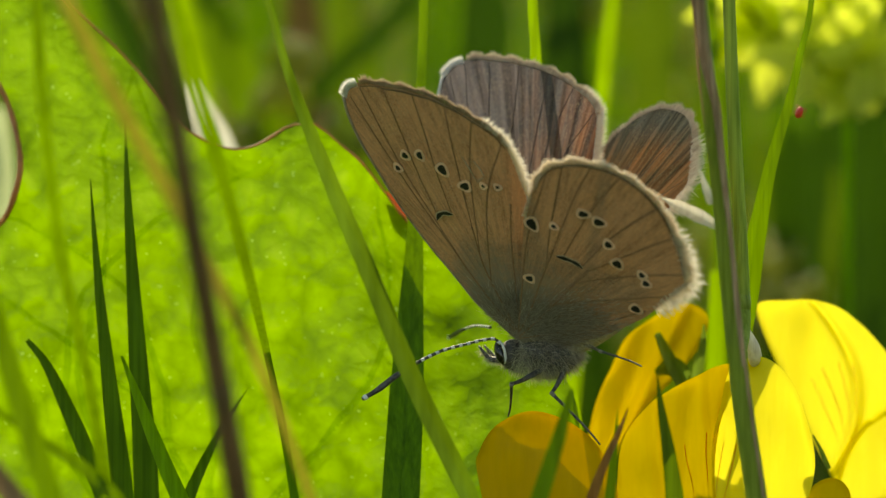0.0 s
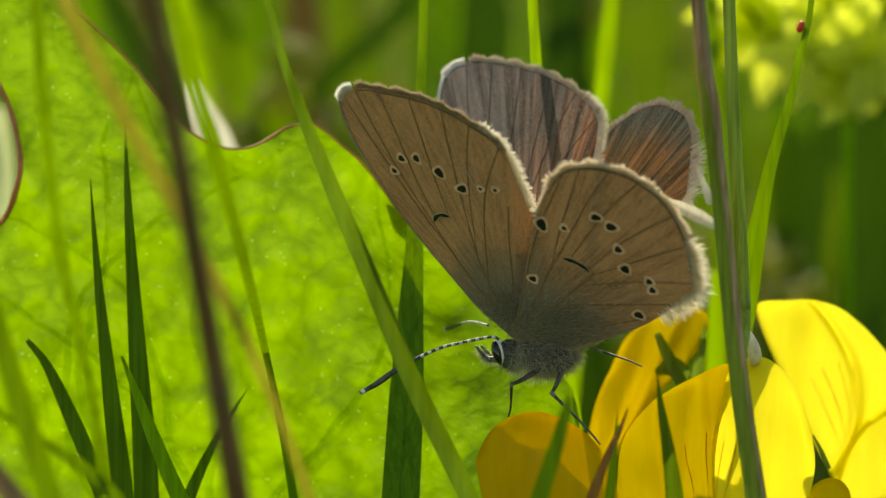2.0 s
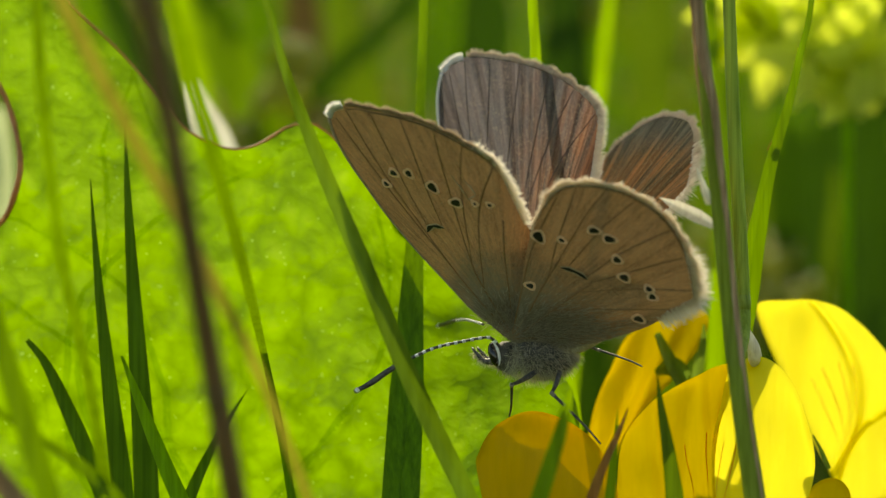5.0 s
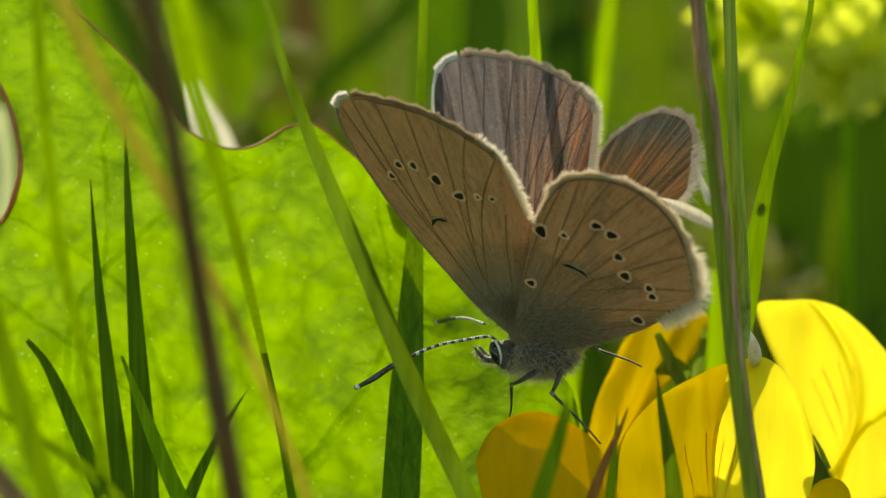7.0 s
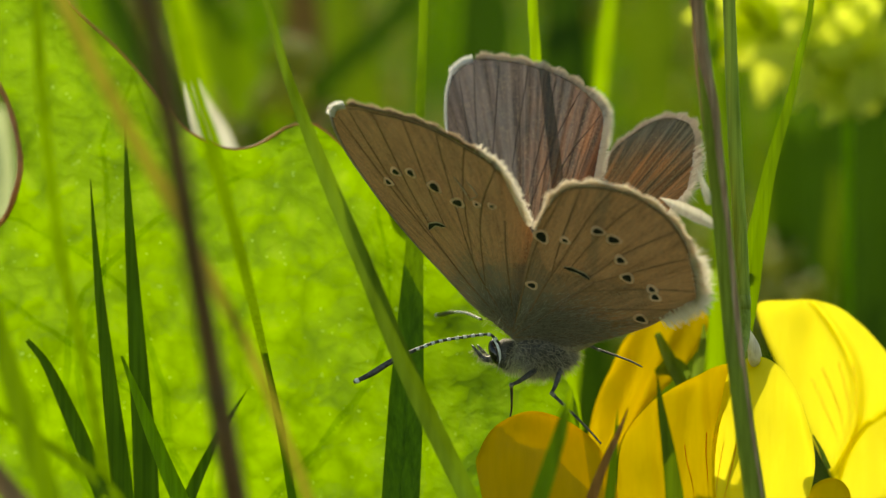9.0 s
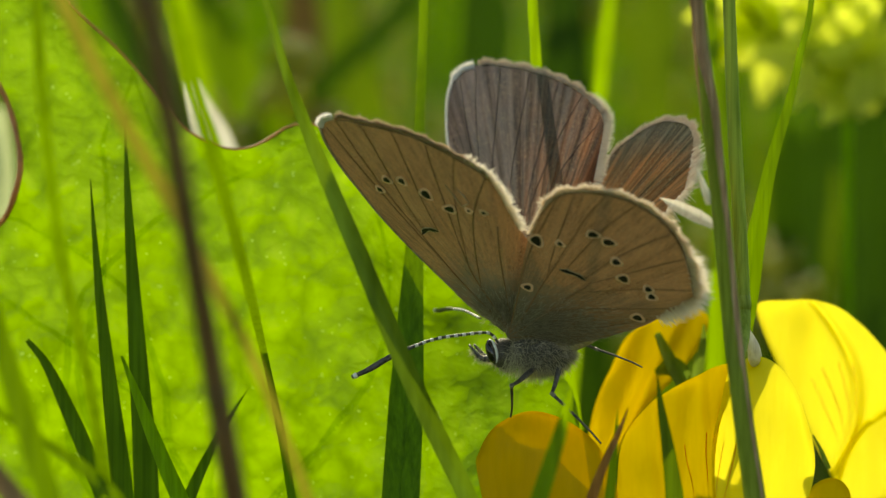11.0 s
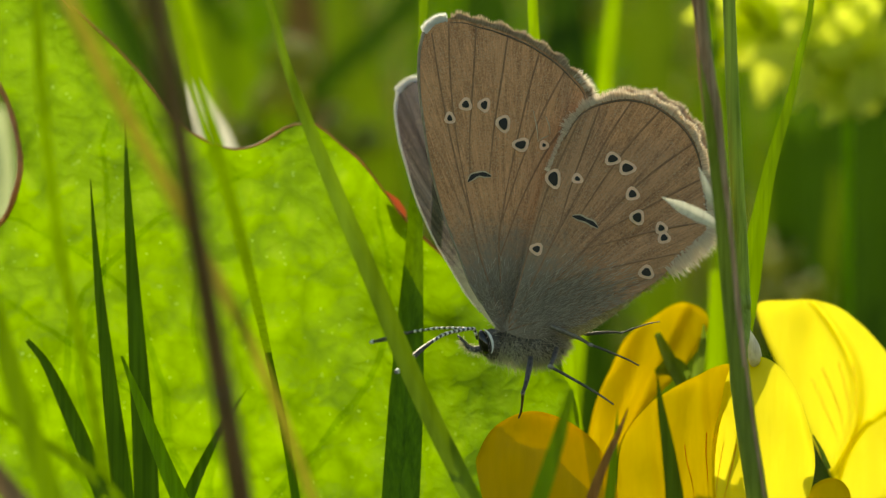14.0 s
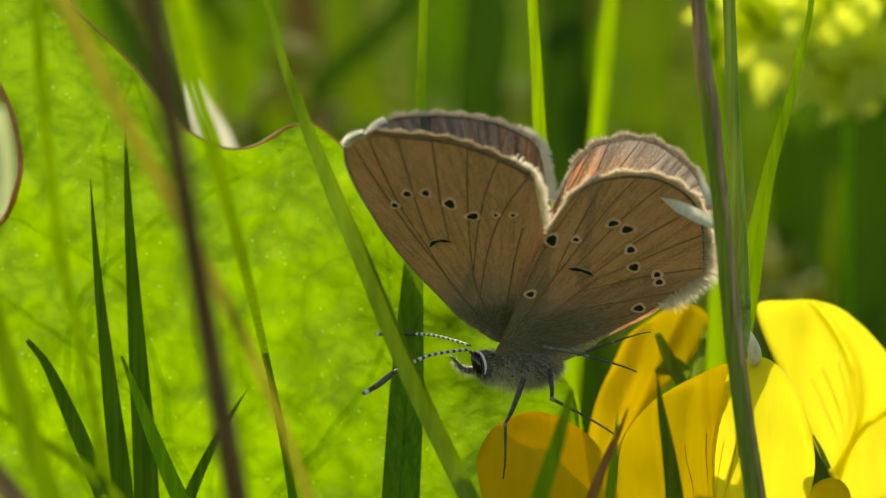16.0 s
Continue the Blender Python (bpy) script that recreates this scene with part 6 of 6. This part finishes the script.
    walk(legs[1][1], keyed([
        (0, 0, 0, -2.2, 27.06, -59.99, -52.37), (0.5, 0, 0, -2.2, 35.96, -57.12, -61.27),
        (1, 0, 0, -2.2, 32.61, -51.5, -55.83), (1.5, 0, 0, -2.2, 24.44, -52.02, -47.09),
        (2, 0, 0, -2.2, 25.62, -55.75, -49.63), (2.5, 0, 0, -2.2, 26.63, -55.64, -50.67),
        (3, 0, 0, -2.2, 28.88, -51.9, -51.83), (3.5, 0, 0, -2.2, 33.28, -48.73, -55.57),
        (4, 0, 0, -2.2, 32.11, -47.08, -53.56), (6.5, 0, 0, -2.2, 30.6, -47.72, -52.1),
        (7, 0, 0, -2.2, 27.91, -52.1, -50.86), (7.5, 0, 0, -2.2, 28.35, -48.25, -49.82),
        (8, 0, 0, -2.2, 31.19, -47.19, -52.55), (8.5, 0, 0, -2.2, 28.68, -50.38, -51.06),
        (9, 0, 0, -2.2, 24.82, -51.96, -47.5), (11.5, 0, 0, -2.2, 20.24, -48.57, -41.38),
        (12, 0, 0, -2.2, 12.57, -56.33, -36.61), (12.5, 0, 0, -2.2, 6.17, -55.89, -30.38),
        (13, 0, 0, -2.2, -28.04, -61.42, 0), (13.2, 0, 0, -2.2, 4.24, -54.85, -28.28),
        (13.5, 0, 0, -2.2, -13.4, -46.13, -12.96), (13.7, 0, 0, -2.2, 16.85, -54.66, -59.36),
        (13.9, 0, 0, -2.2, 57.02, -31.48, -88.88), (14, 0, 0, -2.2, 67.79, -26.04, -87.3),
        (14.2, 0, 0, -2.2, 63.77, -31.27, -70.7), (14.5, 0, 0, -2.2, 54.7, -32.74, -76.33),
        (14.6, 0, 0, -2.2, 71.35, -9.09, -134.02), (15, 0, 0, -2.2, 59.14, -25.79, -74.28),
        (15.5, 0, 0, -2.2, 52.72, -29.05, -68.27), (16, 0, 0, -2.2, 36.56, -35.26, -51.05)]))
    walk(legs[2][0], keyed([
        (0, 2.52, 0.39, -0.23, -24.98, -69.67, 27), (0.5, 2.51, 0.43, -0.22, -28.73, -72.53, 28),
        (1, 2.53, 0.34, -0.22, -12.96, -73.34, 26), (1.5, 2.53, 0.34, -0.23, 0, -71.19, 25.91),
        (2, 2.53, 0.34, -0.23, -10.52, -70.6, 25.83), (2.5, 2.53, 0.33, -0.23, -11.97, -70.92, 25.74),
        (3, 2.53, 0.33, -0.23, 0, -72.4, 25.65), (3.5, 2.53, 0.32, -0.22, 0, -74.62, 25.57),
        (4, 2.53, 0.32, -0.22, 0, -74.95, 25.48), (6.5, 2.53, 0.3, -0.23, 0, -74.66, 25.04),
        (7, 2.53, 0.3, -0.23, 0, -72.69, 24.96), (7.5, 2.54, 0.29, -0.23, 0, -74.05, 24.87),
        (8, 2.54, 0.29, -0.22, 0, -75.19, 24.78), (8.5, 2.54, 0.29, -0.23, 0, -73.59, 24.7),
        (9, 2.54, 0.28, -0.23, 0, -72.36, 24.61), (11.5, 2.54, 0.26, -0.23, 0, -72.76, 24.17),
        (12, 2.54, 0.26, -0.23, 0, -69.76, 24.09), (12.5, 2.54, 0.26, -0.23, 0, -69.18, 24),
        (13, 2.55, 0.08, -0.23, 0, -66.09, 20), (13.2, 2.55, -0.17, -0.23, 0, -69.28, 14.4),
        (13.5, 2.49, -0.54, -0.23, 0, -63.07, 6), (13.7, 2.47, -0.65, -0.22, -6.95, -76.89, 3.6),
        (13.9, 2.44, -0.75, -0.23, 0, -70.79, 1.2), (14, 2.43, -0.8, -0.23, 0, -64.98, 0),
        (14.2, 2.43, -0.8, -0.22, 0, -74.44, 0), (14.5, 2.42, -0.8, -0.22, 0, -69.49, 0),
        (14.6, 2.38, -0.93, -0.22, 180, -89.9, 177), (15, 2.38, -0.93, -0.22, 0, -86.23, -3),
        (15.5, 2.4, -0.86, -0.22, 0, -84.13, -1.5), (16, 2.43, -0.8, -0.22, 0, -78.62, 0)]))
    walk(legs[2][1], keyed([
        (0, 0, 0, -2.3, -13.28, -0.73, -0.34), (0.5, 0, 0, -2.3, -9.6, 1.87, 1.03),
        (1, 0, 0, -2.3, -25.15, 2.97, 0.68), (1.5, 0, 0, -2.3, -34.32, 1, 0),
        (2, 0, 0, -2.3, -27.64, 0.49, 0.09), (2.5, 0, 0, -2.3, -26.24, 0.89, 0.19),
        (3, 0, 0, -2.3, -36.66, 2.47, 0), (3.5, 0, 0, -2.3, -36.52, 4.74, 0),
        (4, 0, 0, -2.3, -34.02, 5.04, 0), (6.5, 0, 0, -2.3, -32.89, 5.15, 0),
        (7, 0, 0, -2.3, -35.32, 3.45, 0), (7.5, 0, 0, -2.3, -31.48, 4.71, 0),
        (8, 0, 0, -2.3, -32.41, 5.89, 0), (8.5, 0, 0, -2.3, -33.74, 4.54, 0),
        (9, 0, 0, -2.3, -32.67, 3.43, 0), (11.5, 0, 0, -2.3, -23.79, 4.04, 0),
        (12, 0, 0, -2.3, -29.76, 1.52, 0), (12.5, 0, 0, -2.3, -25.33, 1.09, 0),
        (13, 0, 0, -2.3, -27.66, -1.59, 0), (13.2, 0, 0, -2.3, -21.9, 1.29, 0),
        (13.5, 0, 0, -2.3, -19.55, -3.91, 0), (13.7, 0, 0, -2.3, -31.77, 8.97, 1.1),
        (13.9, 0, 0, -2.3, -25.89, 2.73, 0), (14, 0, 0, -2.3, 0, -1.84, 0),
        (14.2, 0, 0, -2.3, 0, 3.46, 0), (14.5, 0, 0, -2.3, -17.46, -4.07, 0),
        (14.6, 0, 0, -2.3, -27.51, 10.68, 0), (15, 0, 0, -2.3, -26.74, 10.88, 0),
        (15.5, 0, 0, -2.3, -24.22, 10.14, 0), (16, 0, 0, -2.3, 0, 6.26, 0)]))
    walk(legs[3][0], keyed([
        (0, 3.24, 3.22, -0.71, 180, -37.67, -153), (0.5, 3.18, 3.28, -0.71, 180, -35.33, -152),
        (1, 3.29, 3.16, -0.71, 180, -39.53, -154), (1.5, 3.3, 3.16, -0.71, 180, -43.26, -154.09),
        (2, 3.3, 3.15, -0.71, 180, -40.83, -154.17), (2.5, 3.31, 3.15, -0.71, 180, -40.49, -154.26),
        (3, 3.31, 3.14, -0.71, 180, -41.34, -154.35), (3.5, 3.32, 3.14, -0.71, 180, -40.51, -154.43),
        (4, 3.32, 3.13, -0.71, 180, -41.79, -154.52), (6.5, 3.34, 3.11, -0.71, 180, -42.5, -154.96),
        (7, 3.35, 3.1, -0.71, 180, -42, -155.04), (7.5, 3.35, 3.1, -0.71, 180, -43.49, -155.13),
        (8, 3.36, 3.09, -0.71, 180, -42.49, -155.22), (8.5, 3.36, 3.09, -0.71, 180, -42.51, -155.3),
        (9, 3.37, 3.08, -0.71, 180, -43.65, -155.39), (11.5, 3.39, 3.06, -0.71, 180, -47.45, -155.83),
        (12, 3.39, 3.05, -0.71, 180, -46.43, -155.91), (12.5, 3.4, 3.05, -0.71, 180, -64.58, -156),
        (13, 3.6, 2.8, -0.71, 180, -82.19, -160), (13.2, 3.86, 2.44, -0.71, 180, -79.88, -165.6),
        (13.5, 4.17, 1.85, -0.71, 180, -83.45, -174), (13.7, 4.25, 1.67, -0.71, 180, -72.72, -176.4),
        (13.9, 4.31, 1.49, -0.71, 180, -79.84, -178.8), (14, 4.34, 1.4, -0.71, 180, -87.67, 180),
        (14.2, 4.34, 1.4, -0.71, 180, -77.62, 180), (14.5, 4.34, 1.4, -0.71, 180, -75.55, 180),
        (14.6, 4.41, 1.17, -0.72, 180, -58.17, 177), (15, 4.41, 1.17, -0.72, 180, -62.75, 177),
        (15.5, 4.38, 1.29, -0.72, 180, -64.1, 178.5), (16, 4.34, 1.4, -0.71, 180, -69.86, 180)]))
    walk(legs[3][1], keyed([
        (0, 0, 0, -2, 0, 10.62, 0), (0.5, 0, 0, -2, 0, 12.35, 0),
        (1, 0, 0, -2, 0, 8.27, 0), (1.5, 0, 0, -2, 0, 5.17, 0),
        (2, 0, 0, -2, 0, 7.48, 0), (2.5, 0, 0, -2, 0, 7.77, 0),
        (3, 0, 0, -2, 0, 6.78, 0), (3.5, 0, 0, -2, 0, 7.23, 0),
        (4, 0, 0, -2, 0, 6.09, 0), (6.5, 0, 0, -2, 0, 5.55, 0),
        (7, 0, 0, -2, 0, 6.22, 0), (7.5, 0, 0, -2, 0, 4.76, 0),
        (8, 0, 0, -2, 0, 5.52, 0), (8.5, 0, 0, -2, 0, 5.69, 0),
        (9, 0, 0, -2, 0, 4.81, 0), (11.5, 0, 0, -2, 0, 1.52, 0),
        (12, 0, 0, -2, 0, 2.54, 0), (12.5, 0, 0, -2, 0, 15.1, 0),
        (13, 0, 0, -2, 0, -10.66, 0), (13.2, 0, 0, -2, 0, -6.8, 0),
        (13.5, 0, 0, -2, 0, -6.85, 0), (13.7, 0, 0, -2, 0, -3.92, 0),
        (13.9, 0, 0, -2, 0, -9.64, 0), (14, 0, 0, -2, 0, -14, 0),
        (14.2, 0, 0, -2, 0, -8.53, 0), (14.5, 0, 0, -2, 0, -5.22, 0),
        (14.6, 0, 0, -2, 0, 4.75, 0), (15, 0, 0, -2, 0, 5.76, 0),
        (15.5, 0, 0, -2, 0, 6.27, 0), (16, 0, 0, -2, 0, 4.48, 0)]))
    # wind: each stem leans about its root by its share of one gust, in millimetres at flower height
    gust = [(0, 0.24), (0.5, 0.03), (1, -0.03), (1.5, -0.21), (2, 0.15), (2.5, -0.06), (3, -0.09), (3.5, -0.09), (4, -0.06), (6.5, 0), (7, 0), (8, 0), (9, 0.03), (11.5, 0), (12.5, 0.03), (13.5, 0.09), (14, 0.34), (14.15, 0.98), (14.3, 1.22), (14.5, 1.13), (14.6, 0.67), (15, 0.4), (15.5, 0.28), (16, 0.09)]
    for ob, root, share in SWAYING:
        if share:
            walk(ob, [(t, pose(root[0] * 0.001, root[1] * 0.001, root[2] * 0.001, 0, math.degrees(share * mm / 150.0), 0)) for t, mm in gust])
    climb = [(t, pose(x * 0.001, y * 0.001, z * 0.001, 0, 25, 0)) for t, (x, y, z) in zip((0, 0.5, 1, 1.5, 2, 2.5, 3, 3.5, 4, 6.5, 7, 8, 16), [(19.71, 4.15, 157.55), (19.57, 4.15, 159.23), (19.45, 4.15, 159.76), (19.76, 4.15, 160.92), (19.8, 4.15, 162.3), (19.98, 4.15, 161.14), (19.85, 4.15, 159.41), (19.57, 4.15, 157.91), (19.01, 4.15, 157.06), (17.82, 4.15, 153.31), (17.51, 4.15, 152.47), (17.02, 4.15, 149.72), (16.69, 4.15, 146.28)])]
    walk(red_mite, climb)


motions()
